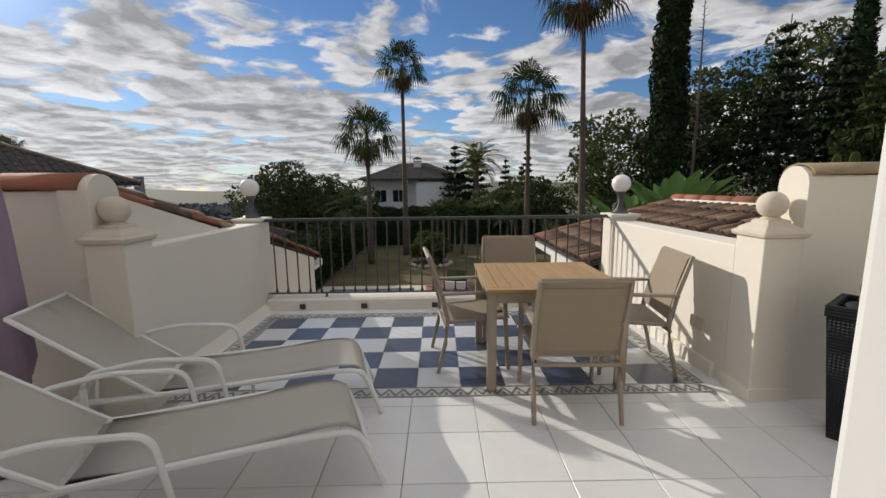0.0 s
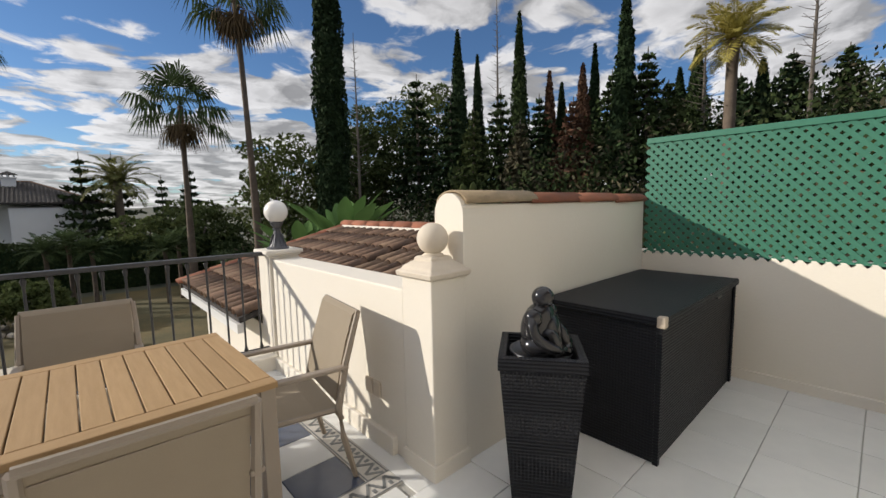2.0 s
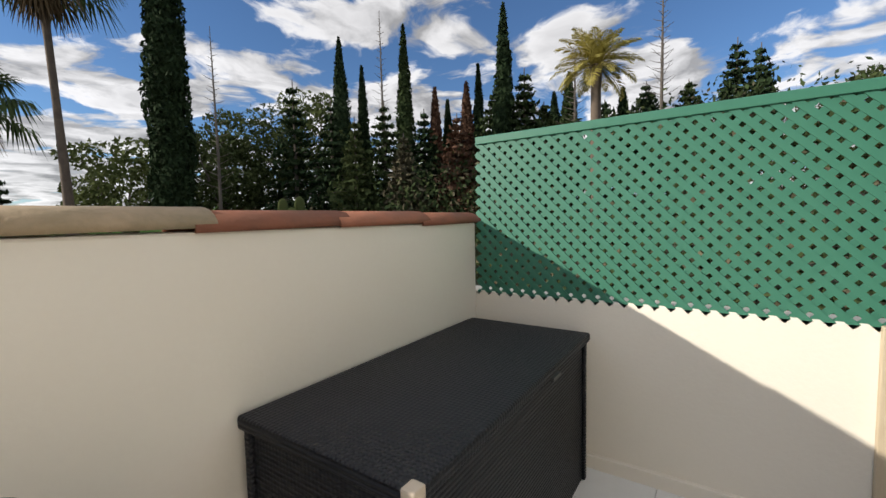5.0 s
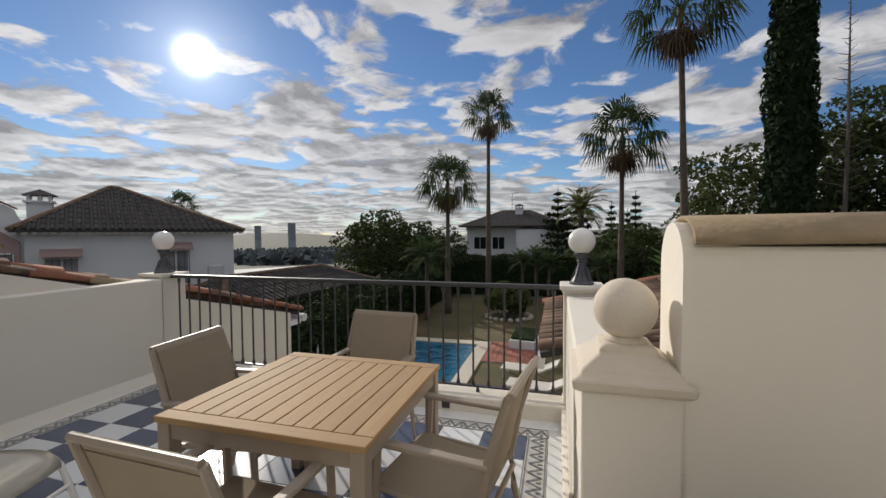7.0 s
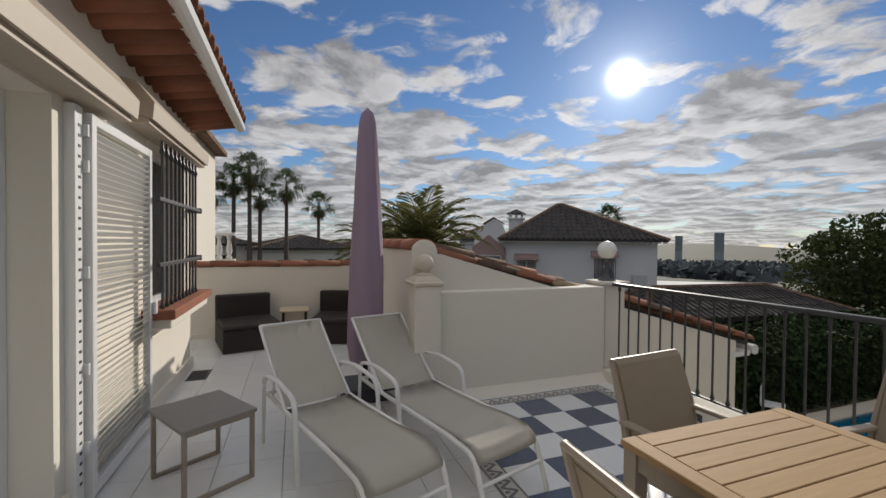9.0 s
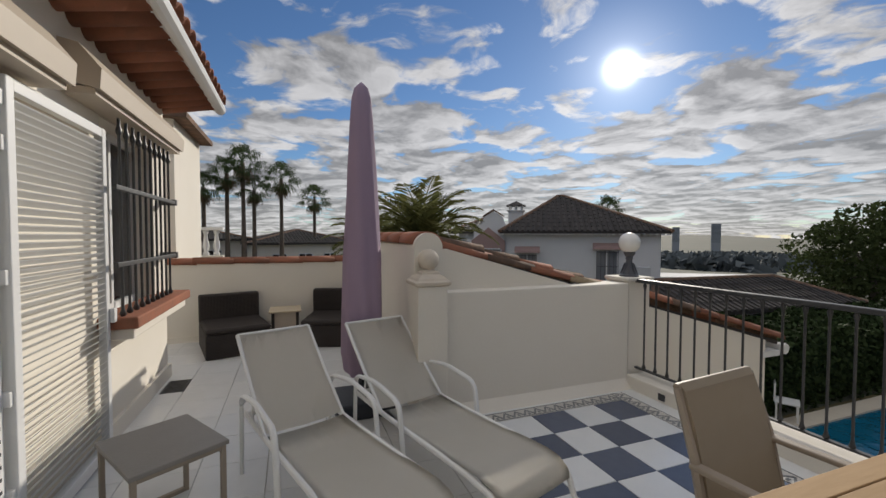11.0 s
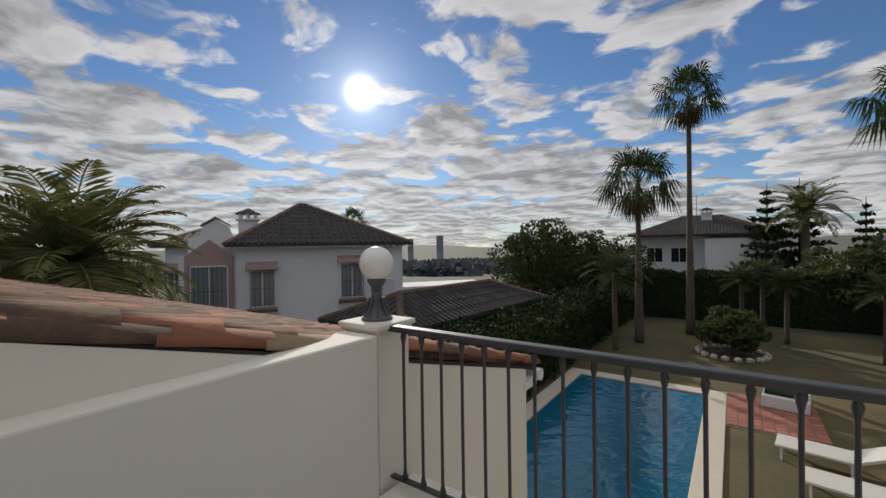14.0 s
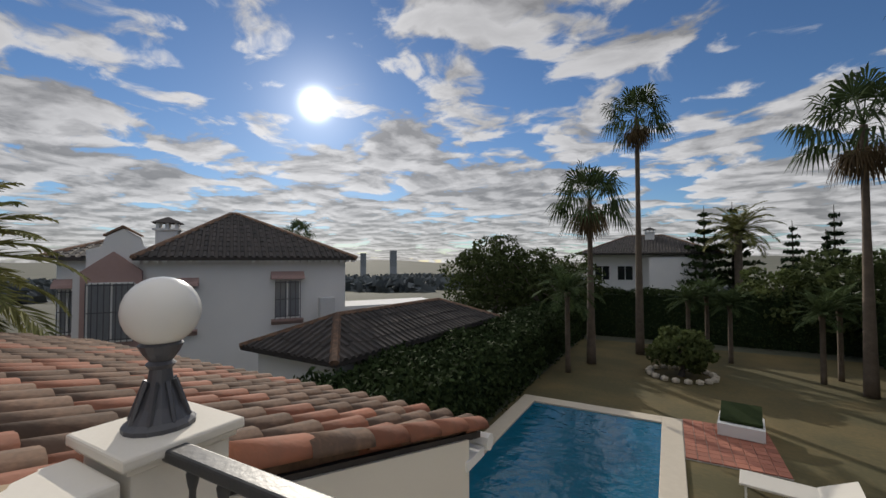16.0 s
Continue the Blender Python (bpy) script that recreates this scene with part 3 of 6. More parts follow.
part("barge_board", prism(bmesh.new(), [(0.30, 3.05), (0.95, 2.93), (0.95, 3.02), (0.30, 3.16)], "x", -4.02, -3.97), WHITE_METAL, EAVE, "white painted eave end")
tile_me = barrel(0.52, 0.10, 0.09)
tile_me.materials.append(TERRACOTTA)
for i in range(41):
    o = new("eave_tile", tile_me)
    o.parent = EAVE
    o.matrix_world = pose(-3.95 + i * 0.195, 0.98, 3.03, 0, -12, -90)
    o = new("soffit_tile", tile_me)
    o.parent = EAVE
    o.matrix_world = pose(-3.85 + i * 0.195, 0.88, 2.99, 180, 12, -90)
struct("roof_house", prism(bmesh.new(), [(-3.2, 3.72), (0.9, 3.03), (0.9, 3.0), (-3.2, 3.1)], "x", -4.0, 3.9), OLD_CLAY, "weathered clay roof of the house", "roof")

# French door
DOOR = thing("door_1", "white framed glazed French door of the house, ajar inwards", "door")
tagged(DOOR, kind="structure")
bm = bmesh.new()
for x0, x1 in ((-0.86, -0.79), (0.49, 0.55)):
    box(bm, x0, x1, 0.10, 0.24, 0.0, 2.26, 0.006)
box(bm, -0.79, 0.49, 0.10, 0.24, 2.19, 2.26, 0.006)
part("door_frame", bm, WHITE_METAL, DOOR)
bm = bmesh.new()
box(bm, 0.545, 0.60, FY - 0.03, FY + 0.055, 0.0, 2.26, 0.012)
box(bm, 0.60, 0.67, FY + 0.002, FY + 0.035, 0.0, 2.26, 0.01)
part("outer_post", bm, WHITE_METAL, DOOR, "white rounded shutter post")


def door_leaf(hx, sgn, ang):
    m = pose(hx, 0.12, 0.0, 0, 0, ang) @ Matrix.Diagonal((sgn, 1, 1, 1))
    bm = bmesh.new()
    for q in ((0.0, 0.09, 0.02, 2.18), (0.53, 0.62, 0.02, 2.18), (0.09, 0.53, 0.02, 0.62), (0.09, 0.53, 2.09, 2.18), (0.09, 0.53, 1.10, 1.13), (0.09, 0.53, 1.58, 1.61), (0.295, 0.325, 0.62, 2.09)):
        box(bm, q[0], q[1], -0.025, 0.02, q[2], q[3], 0.004)
    o = part("door_leaf", bm, WHITE_METAL, DOOR, "white glazed door leaf")
    o.matrix_world = m
    g = part("pane", B(0.09, 0.53, -0.006, 0.0, 0.62, 2.09), GLASS_DARK, o)
    return o


door_leaf(-0.79, 1, -8)
door_leaf(0.49, -1, 90)


def louvred_shutter():
    s = thing("louvred_shutter", "white louvred security shutter folded open against the house front", "shutter")
    x0, x1, y = -2.12, -1.08, 0.475
    bm = bmesh.new()
    for a, b in ((x0, x0 + 0.055), (x1 - 0.06, x1)):
        box(bm, a, b, y - 0.02, y + 0.03, 0.03, 2.24, 0.005)
    for z0, z1 in ((0.03, 0.10), (2.18, 2.24)):
        box(bm, x0 + 0.055, x1 - 0.06, y - 0.018, y + 0.028, z0, z1, 0.004)
    part("frame", bm, WHITE_METAL, s)
    n = 50
    me = None
    for i in range(n):
        if me is None:
            bm = bmesh.new()
            prism(bm, [(-0.018, -0.014), (0.016, 0.010), (0.020, 0.016), (-0.014, -0.006)][::-1], "x", x0 + 0.055, x1 - 0.06)
            o = part("slat", bm, WHITE_METAL, s)
            me = o.data
        else:
            o = new("slat", me)
            o.parent = s
        o.location = (0, y + 0.004, 0.12 + i * 2.05 / n)
    bm = bmesh.new()
    box(bm, -1.06, -0.97, FY - 0.002, FY + 0.05, 0.0, 2.26, 0.004)
    for z in (0.3, 0.75, 1.3, 1.9, 2.1):
        box(bm, -1.085, -1.055, FY + 0.03, FY + 0.075, z, z + 0.07, 0.004)
    part("side_channel", bm, WHITE_METAL, s, "white perforated metal channel")
    for i in range(36):
        part("slot", B(-1.03, -1.005, FY + 0.048, FY + 0.0525, 0.15 + i * 0.057, 0.165 + i * 0.057), IRON, s)
    part("latch", B(x0 - 0.03, x0 + 0.02, y + 0.03, y + 0.06, 0.92, 1.02, 0.006), WHITE_METAL, s)


louvred_shutter()


def casing(x0, x1, z0, label):
    c = thing("roller_casing", label, "shutter casing")
    part("body", prism(bmesh.new(), [(FY - 0.01, z0 + 0.04), (FY + 0.2, z0), (FY + 0.21, z0 + 0.12), (FY + 0.10, z0 + 0.26), (FY - 0.01, z0 + 0.28)], "x", x0, x1), CASING, c)
    part("lower_lip", B(x0 + 0.02, x1 - 0.02, FY, FY + 0.17, z0 - 0.03, z0 + 0.012), CASING, c)


casing(-1.42, 1.15, 2.31, "beige shutter casing above the door")
casing(-3.72, -1.72, 2.40, "beige shutter casing above the barred window")


def barred_window():
    w = thing("window_1", "window with dark iron security bars and a clay sill", "window")
    tagged(w, kind="structure")
    bm = bmesh.new()
    for q in ((-3.42, -3.36, 0.9, 2.36), (-2.31, -2.25, 0.9, 2.36), (-2.86, -2.81, 0.9, 2.36)):
        box(bm, q[0], q[1], 0.22, 0.28, q[2], q[3], 0.004)
    box(bm, -3.36, -2.31, 0.221, 0.279, 0.9, 0.96)
    box(bm, -3.36, -2.31, 0.221, 0.279, 2.30, 2.36)
    part("window_frame", bm, WHITE_METAL, w)
    part("pane", B(-3.36, -2.31, 0.245, 0.251, 0.96, 2.30), GLASS_DARK, w)
    part("window_sill", B(-3.72, -2.14, FY - 0.05, FY + 0.24, 0.86, 0.945, 0.012), TERRACOTTA, w, "terracotta tiled sill")
    part("sill_apron", B(-3.68, -2.18, FY - 0.01, FY + 0.2, 0.78, 0.858, 0.01), PLASTER, w)
    me = None
    for i in range(10):
        if me is None:
            o = part("bar", lathe(bmesh.new(), [(0.012, 0), (0.024, 0.015), (0.012, 0.05), (0.010, 0.09), (0.010, 1.28), (0.02, 1.30), (0.02, 1.32), (0.011, 1.35), (0.011, 1.40)], (0, 0, 0), 8), IRON, w, "", True)
            me = o.data
        else:
            o = new("bar", me)
            o.parent = w
        o.location = (-3.42 + i * 0.135, FY + 0.13, 0.945)
    for z in (1.30, 1.84):
        part("cross_bar", B(-3.62, -2.1, FY + 0.115, FY + 0.145, z, z + 0.035, 0.004), IRON, w)
        part("wall_tie", B(-3.66, -3.60, FY - 0.02, FY + 0.15, z - 0.01, z + 0.05, 0.004), IRON, w)


barred_window()
DR = thing("floor_drain", "dark slotted floor drain beside the house front", "drain")
bm = bmesh.new()
for i in range(9):
    box(bm, -3.60 + i * 0.036, -3.58 + i * 0.036, 0.50, 0.66, 0.0, 0.010)
box(bm, -3.62, -3.26, 0.48, 0.68, -0.004, 0.005)
part("grate", bm, IRON, DR)


# ---- dining set ----
def dining_table():
    t = thing("dining_table", "square teak slatted dining table on taupe metal legs", "table", at=(1.0, 3.315, 0))
    h, w, d = 0.745, 0.5, 0.49
    for s in (-1, 1):
        part("end_board", B(-w, w, s * (d - 0.0375) - 0.0375, s * (d - 0.0375) + 0.0375, h - 0.028, h, 0.004), TEAK, t)
    n = 11
    for i in range(n):
        x0 = -w + i * 2 * w / n
        part("board", B(x0 + 0.003, x0 + 2 * w / n - 0.003, -d + 0.0775, d - 0.0775, h - 0.027, h, 0.003), TEAK_LONG, t)
    part("apron", box(box(box(box(bmesh.new(), -w + 0.02, w - 0.02, -d + 0.02, -d + 0.045, h - 0.10, h - 0.03), -w + 0.02, w - 0.02, d - 0.045, d - 0.02, h - 0.10, h - 0.03), -w + 0.02, -w + 0.045, -d + 0.045, d - 0.045, h - 0.10, h - 0.03), w - 0.045, w - 0.02, -d + 0.045, d - 0.045, h - 0.10, h - 0.03), TAUPE, t)
    for sx in (-1, 1):
        for sy in (-1, 1):
            cx, cy = sx * (w - 0.04), sy * (d - 0.04)
            part("leg", B(cx - 0.032, cx + 0.032, cy - 0.032, cy + 0.032, 0.0, h - 0.028, 0.005), TAUPE, t)


dining_table()


def dining_chair(label):
    """Faces +y; origin on the floor below the seat's middle."""
    c = thing("dining_chair", label, "chair", "chairs round the table")
    for s in (-1, 1):
        x = s * 0.265
        part("front_leg", tube(bmesh.new(), [(x, 0.27, 0.0), (x, 0.25, 0.30), (x, 0.235, 0.625)], [0.016, 0.018, 0.02], 6), TAUPE, c)
        part("back_leg", tube(bmesh.new(), [(x, -0.29, 0.0), (x, -0.23, 0.25), (x, -0.21, 0.42), (x, -0.26, 0.66), (x * 0.97, -0.34, 0.91)], [0.015, 0.018, 0.02, 0.018, 0.015], 6), TAUPE, c)
        part("armrest", box(bmesh.new(), x - 0.024, x + 0.024, -0.27, 0.29, 0.625, 0.648, 0.008), TAUPE, c)
        part("seat_rail", tube(bmesh.new(), [(x * 0.93, -0.22, 0.405), (x * 0.93, 0.25, 0.425)], 0.015, 6), TAUPE, c)
    part("cross_rail", tube(bmesh.new(), [(-0.265, -0.225, 0.36), (0.265, -0.225, 0.36)], 0.014, 6), TAUPE, c)
    part("front_rail", tube(bmesh.new(), [(-0.265, 0.25, 0.39), (0.265, 0.25, 0.39)], 0.014, 6), TAUPE, c)
    prof = [(-0.21, 0.405), (-0.1, 0.40), (0.05, 0.405), (0.18, 0.42), (0.26, 0.43), (0.285, 0.41)]
    bm = bmesh.new()
    prism(bm, prof + [(y, z + 0.014) for y, z in prof[::-1]], "x", -0.238, 0.238)
    part("seat", bm, SLING, c, "woven taupe sling seat")
    prof = [(-0.215, 0.45), (-0.245, 0.60), (-0.285, 0.76), (-0.33, 0.90), (-0.355, 0.925)]
    bm = bmesh.new()
    prism(bm, prof + [(y + 0.016, z + 0.004) for y, z in prof[::-1]], "x", -0.245, 0.245)
    part("backrest", bm, SLING, c, "woven taupe sling back")
    part("top_rail", tube(bmesh.new(), [(-0.257, -0.345, 0.915), (0.257, -0.345, 0.915)], 0.015, 6), TAUPE, c)
    part("stitched_seam", B(-0.24, 0.24, -0.322, -0.318, 0.858, 0.862), TAUPE, c)
    return c


CH = dining_chair("taupe metal armchair with woven sling seat, at the dining table")
CH.matrix_world = pose(1.02, 2.70, 0, 0, 0, -2)
copy_thing(CH, pose(0.42, 3.43, 0, 0, 0, -84))
copy_thing(CH, pose(1.70, 3.30, 0, 0, 0, 82))
copy_thing(CH, pose(0.88, 4.02, 0, 0, 0, 176))


# ---- sun loungers, side table, parasol ----
def sun_lounger(label, at, rz):
    """Lies along +x, the head at the origin's side."""
    s = thing("sun_lounger", label, "sun lounger", "pair of sun loungers", at, rz)
    W = 0.25
    for sy in (-1, 1):
        y = sy * W
        part("side_rail", tube(bmesh.new(), bend([(0.02, y, 0.345), (0.5, y, 0.33), (1.30, y, 0.335), (1.555, y, 0.315), (1.67, y, 0.0)]), 0.016, 8), WHITE_METAL, s)
        part("back_rail", tube(bmesh.new(), bend([(0.43, y, 0.338), (0.14, y, 0.575), (-0.15, y, 0.83)]), 0.013, 8), WHITE_METAL, s)
        part("armrest", tube(bmesh.new(), bend([(0.12, y * 1.2, 0.0), (0.14, y * 1.2, 0.515), (0.44, y * 1.2, 0.555), (0.76, y * 1.2, 0.515), (0.835, y * 1.2, 0.0)]), 0.018, 8, 0.75), WHITE_METAL, s)
        part("prop", tube(bmesh.new(), [(0.16, y * 0.97, 0.34), (0.19, y * 0.97, 0.53)], 0.009, 6), WHITE_METAL, s)
    part("cross_bar", tube(bmesh.new(), [(0.05, -W, 0.343), (0.05, W, 0.343)], 0.014, 8), WHITE_METAL, s)
    part("head_bar", tube(bmesh.new(), [(-0.15, -W, 0.83), (-0.15, W, 0.83)], 0.012, 8), WHITE_METAL, s)
    part("foot_bar", tube(bmesh.new(), [(1.615, -W, 0.16), (1.615, W, 0.16)], 0.012, 8), WHITE_METAL, s)

    def sheet(prof):
        bm = bmesh.new()
        rows = []
        for k, (x, z) in enumerate(prof):
            rows.append([bm.verts.new((x, W * j / 4, z - 0.012 * (1 - (j / 4) ** 2))) for j in range(-4, 5)])
        for a, b in zip(rows, rows[1:]):
            for i in range(8):
                bm.faces.new((a[i], b[i], b[i + 1], a[i + 1]))
        bmesh.ops.solidify(bm, geom=bm.faces[:], thickness=0.008)
        return bm

    part("seat_sling", sheet([(0.45, 0.345), (0.75, 0.335), (1.05, 0.342), (1.30, 0.356), (1.43, 0.358), (1.51, 0.345), (1.565, 0.31), (1.585, 0.265)]), LOUNGE_SLING, s, "taut pale sling seat with rolled foot", True)
    part("back_sling", sheet([(0.425, 0.352), (0.28, 0.468), (0.13, 0.592), (-0.01, 0.718), (-0.148, 0.842)]), LOUNGE_SLING, s, "raised pale sling back", True)
    return s


sun_lounger("white framed sun lounger with grey sling, beside the side table", (-1.764, 1.611, 0), 20)
sun_lounger("white framed sun lounger with grey sling, on the chequered tiles", (-1.876, 2.359, 0), 16.2)


def side_table():
    t = thing("side_table", "small taupe metal side table with slate-grey top", "table", at=(-1.17, 1.04, 0), rz=33)
    part("top", B(-0.26, 0.26, -0.22, 0.22, 0.425, 0.45, 0.004), GREY_SLATE, t)
    for sx in (-1, 1):
        bm = bmesh.new()
        x = sx * 0.235
        for q in ((-0.21, -0.185, 0.0, 0.425), (0.185, 0.21, 0.0, 0.425), (-0.185, 0.185, 0.0, 0.025), (-0.185, 0.185, 0.40, 0.425)):
            box(bm, x - 0.0125, x + 0.0125, q[0], q[1], q[2], q[3], 0.003)
        part("leg_frame", bm, TAUPE, t)


side_table()


def parasol():
    p = thing("closed_parasol", "closed parasol in a faded lilac cover on a dark base", "parasol", at=(-2.28, 2.26, 0))
    part("pole", tube(bmesh.new(), [(0, 0, 0.1), (0, 0, 2.78)], 0.02, 10), WHITE_METAL, p)
    bm = bmesh.new()
    n = 40
    rings = []
    prof = [(0.15, 0.36), (0.172, 0.5), (0.168, 0.9), (0.160, 1.3), (0.142, 1.7), (0.122, 2.1), (0.098, 2.5), (0.082, 2.70), (0.06, 2.79), (0.012, 2.84)]
    for k, (r, z) in enumerate(prof):
        f = 0.10 * (1 - k / len(prof))
        rings.append([bm.verts.new(((r * (1 + f * math.sin(7 * a + 0.9 * k) + 0.5 * f * math.sin(3 * a - k))) * math.cos(a), (r * (1 + f * math.sin(7 * a + 0.9 * k))) * math.sin(a), z + 0.04 * math.sin(2 * a) * (k == 0))) for a in np.linspace(0, 2 * math.pi, n, endpoint=False)])
    for a, b in zip(rings, rings[1:]):
        for i in range(n):
            bm.faces.new((a[i], a[(i + 1) % n], b[(i + 1) % n], b[i]))
    bm.faces.new(rings[-1])
    part("cover", bm, LILAC, p, "hanging lilac fabric cover", True)
    part("base", B(-0.25, 0.25, -0.25, 0.25, 0.0, 0.13, 0.02), DARK_PLASTIC, p, "dark weighted base")
    part("stem", lathe(bmesh.new(), [(0.05, 0.12), (0.04, 0.14), (0.035, 0.38)], (0, 0, 0), 12), DARK_PLASTIC, p)


parasol()


# ---- lounge seats at the west wall ----
def lounge_seat(at, rz, label):
    s = thing("lounge_seat", label, "seat", "dark lounge seats", at, rz)
    part("base", B(-0.38, 0.38, -0.38, 0.52, 0.0, 0.30, 0.015), SOFA_WICKER, s)
    part("cushion", B(-0.375, 0.375, -0.26, 0.53, 0.30, 0.37, 0.03), SOFA_WICKER, s)
    part("backrest", B(-0.38, 0.38, -0.40, -0.26, 0.30, 0.70, 0.025), SOFA_WICKER, s)


lounge_seat((-4.86, 0.93, 0), -75, "low dark brown woven lounge seat against the boundary wall")
lounge_seat((-4.90, 2.28, 0), -105, "dark brown woven lounge seat beside the parasol")
t = thing("low_table", "small pale topped low table between the lounge seats", "table")
part("top", B(-5.16, -4.72, 1.38, 1.80, 0.45, 0.475, 0.005), BARE_WOOD, t)
for x in (-5.13, -4.79):
    for y in (1.41, 1.73):
        part("leg", B(x, x + 0.04, y, y + 0.04, 0, 0.45), SOFA_WICKER, t)
part("body", B(-5.11, -4.77, 1.43, 1.75, 0.06, 0.448, 0.006), CASING, t, "beige boxed body")


# ---- storage boxes, planter and sculpture ----
def storage_box(x0, x1, y0, y1, h, mat, label):
    b = thing("storage_box", label, "storage box")
    part("body", B(x0 + 0.02, x1 - 0.02, y0 + 0.02, y1 - 0.02, 0.0, h - 0.055, 0.008), mat, b)
    for x in (x0 + 0.02, x1 - 0.02):
        for y in (y0 + 0.02, y1 - 0.02):
            part("corner_post", B(x - 0.016, x + 0.016, y - 0.016, y + 0.016, 0.0, h - 0.055, 0.004), mat, b)
    part("lid", B(x0 - 0.012, x1 + 0.012, y0 - 0.012, y1 + 0.012, h - 0.05, h, 0.012), mat, b)
    return b


sb = storage_box(3.20, 4.80, 1.87, 2.62, 0.855, BLACK_WICKER, "large black wicker storage box in the terrace corner")
part("lid_corner", B(3.185, 3.235, 1.855, 1.90, 0.80, 0.862, 0.006), CASING, sb, "worn grey corner of the lid")
part("handle", B(4.15, 4.25, 1.845, 1.86, 0.80, 0.815), IRON, sb)
storage_box(3.98, 4.82, -0.65, 0.40, 0.86, BROWN_WICKER, "brown wicker storage box beside the house corner")


def planter():
    p = thing("planter", "tall tapered black wicker planter with a silvered rim", "planter", at=(2.57, 2.22, 0), rz=36)
    bm = bmesh.new()
    v = []
    for r, z in ((0.135, 0.0), (0.192, 0.72), (0.20, 0.72), (0.20, 0.78), (0.165, 0.78), (0.155, 0.70), (0.155, 0.69)):
        v.append([bm.verts.new((sx * r, sy * r, z)) for sx, sy in ((-1, -1), (1, -1), (1, 1), (-1, 1))])
    for a, b in zip(v, v[1:]):
        for i in range(4):
            bm.faces.new((a[i], a[(i + 1) % 4], b[(i + 1) % 4], b[i]))
    bm.faces.new(v[0][::-1])
    bm.faces.new(v[-1])
    part("basket", bm, BLACK_WICKER, p)
    part("inner_bowl", lathe(bmesh.new(), [(0.10, 0.70), (0.15, 0.745), (0.155, 0.765), (0.145, 0.765), (0.13, 0.74), (0.02, 0.73)], (0, 0, 0), 24), LAMP_METAL, p, "grey plastic inner pot", True)


planter()
# seated figure sculpture, one plain shape
bm = bmesh.new()


def blob(c, s, rot=(0, 0, 0)):
    bmesh.ops.create_uvsphere(bm, u_segments=20, v_segments=14, radius=1.0, matrix=Matrix.LocRotScale(c, Euler(rot), s))


blob((0, 0, 0.80), (0.115, 0.10, 0.07))
blob((0, 0.01, 0.88), (0.105, 0.085, 0.13), (0.15, 0, 0))
blob((0, -0.055, 0.865), (0.072, 0.05, 0.095), (-0.2, 0, 0))
blob((0, -0.01, 1.03), (0.052, 0.056, 0.055))
for s in (-1, 1):
    blob((s * 0.085, 0.0, 0.94), (0.04, 0.045, 0.05))
    tube(bm, bend([(s * 0.10, 0.0, 0.945), (s * 0.125, -0.03, 0.86), (s * 0.075, -0.115, 0.80), (-s * 0.02, -0.14, 0.785)]), [0.030] + [0.026] * 10 + [0.022] * 3, 10)
    tube(bm, bend([(s * 0.05, 0.02, 0.79), (s * 0.055, -0.07, 0.90), (s * 0.04, -0.125, 0.775)]), 0.028, 10)
sc = part("seated_sculpture", bm, BLACK_GLAZE, None, "", True)
sc.matrix_world = pose(2.57, 2.22, -0.005, 0, 0, 8)
tagged(sc, "glossy black ceramic sculpture of a seated abstract shape in the planter", "sculpture")


# ---- green lattice on the east wall ----
def lattice():
    s = thing("lattice_fence", "green plastic diamond lattice backed by shade net above the wall", "fence")
    y0, y1, z0, z1, x = -2.2, 2.645, 1.0, 2.03, 4.93
    bm = bmesh.new()
    for k, dx in ((1, 0.0), (-1, 0.007)):
        c = y0 - 1.1
        while c < y1 + 1.1:
            # strip y = c + k*(z - z0), clipped to the panel
            za, zb = z0, z1
            ya, yb = c, c + k * (z1 - z0)
            lo, hi = min(ya, yb), max(ya, yb)
            if hi > y0 and lo < y1:
                ta = 0.0
                tb = 1.0
                for lim, sg in ((y0, 1), (y1, -1)):
                    den = (yb - ya) * sg
                    num = (lim - ya) * sg
                    if den > 0:
                        ta = max(ta, num / den)
                    else:
                        tb = min(tb, num / den)
                if tb - ta > 0.01:
                    p, q = Vector((0, ya + ta * (yb - ya), z0 + ta * (z1 - z0))), Vector((0, ya + tb * (yb - ya), z0 + tb * (z1 - z0)))
                    d = (q - p).normalized()
                    w = Vector((0, -d.z, d.y)) * 0.0165
                    vs = [bm.verts.new((x + dx + e, *(g.yz))) for e in (0, 0.006) for g in (p - w, p + w, q + w, q - w)]
                    for f in ((0, 1, 2, 3), (7, 6, 5, 4), (0, 4, 5, 1), (1, 5, 6, 2), (2, 6, 7, 3), (3, 7, 4, 0)):
                        bm.faces.new([vs[i] for i in f])
            c += 0.078
    bmesh.ops.recalc_face_normals(bm, faces=bm.faces)
    tagged(part("slats", bm, LATTICE, s), kind="stuff")
    part("top_rail", B(x - 0.012, x + 0.03, y0, y1, z1 - 0.02, z1 + 0.03, 0.004), LATTICE, s)
    part("timber_post", B(x - 0.04, x - 0.004, 0.635, 0.685, 0.0, 1.02, 0.004), BARE_WOOD, s, "pale bare timber post")


lattice()


# ---- ground, garden, pool ----
def height(x, y):
    h = -3.0
    # wooded hillside to the east
    s = x * 0.93 - y * 0.12 - 7.0
    if s > 0:
        h += min(s * 0.42, 5.2 + s * 0.02)
    r = math.hypot(x, y)
    if r > 60:
        h -= min((r - 60) * 0.05, 14) * (1 if x < 20 else 0.2)
    if r > 500:
        h += (r - 500) * 0.014 * (0.75 + 0.35 * math.sin(math.atan2(y, x) * 9) + 0.2 * math.sin(math.atan2(y, x) * 23 + 1))
    return h


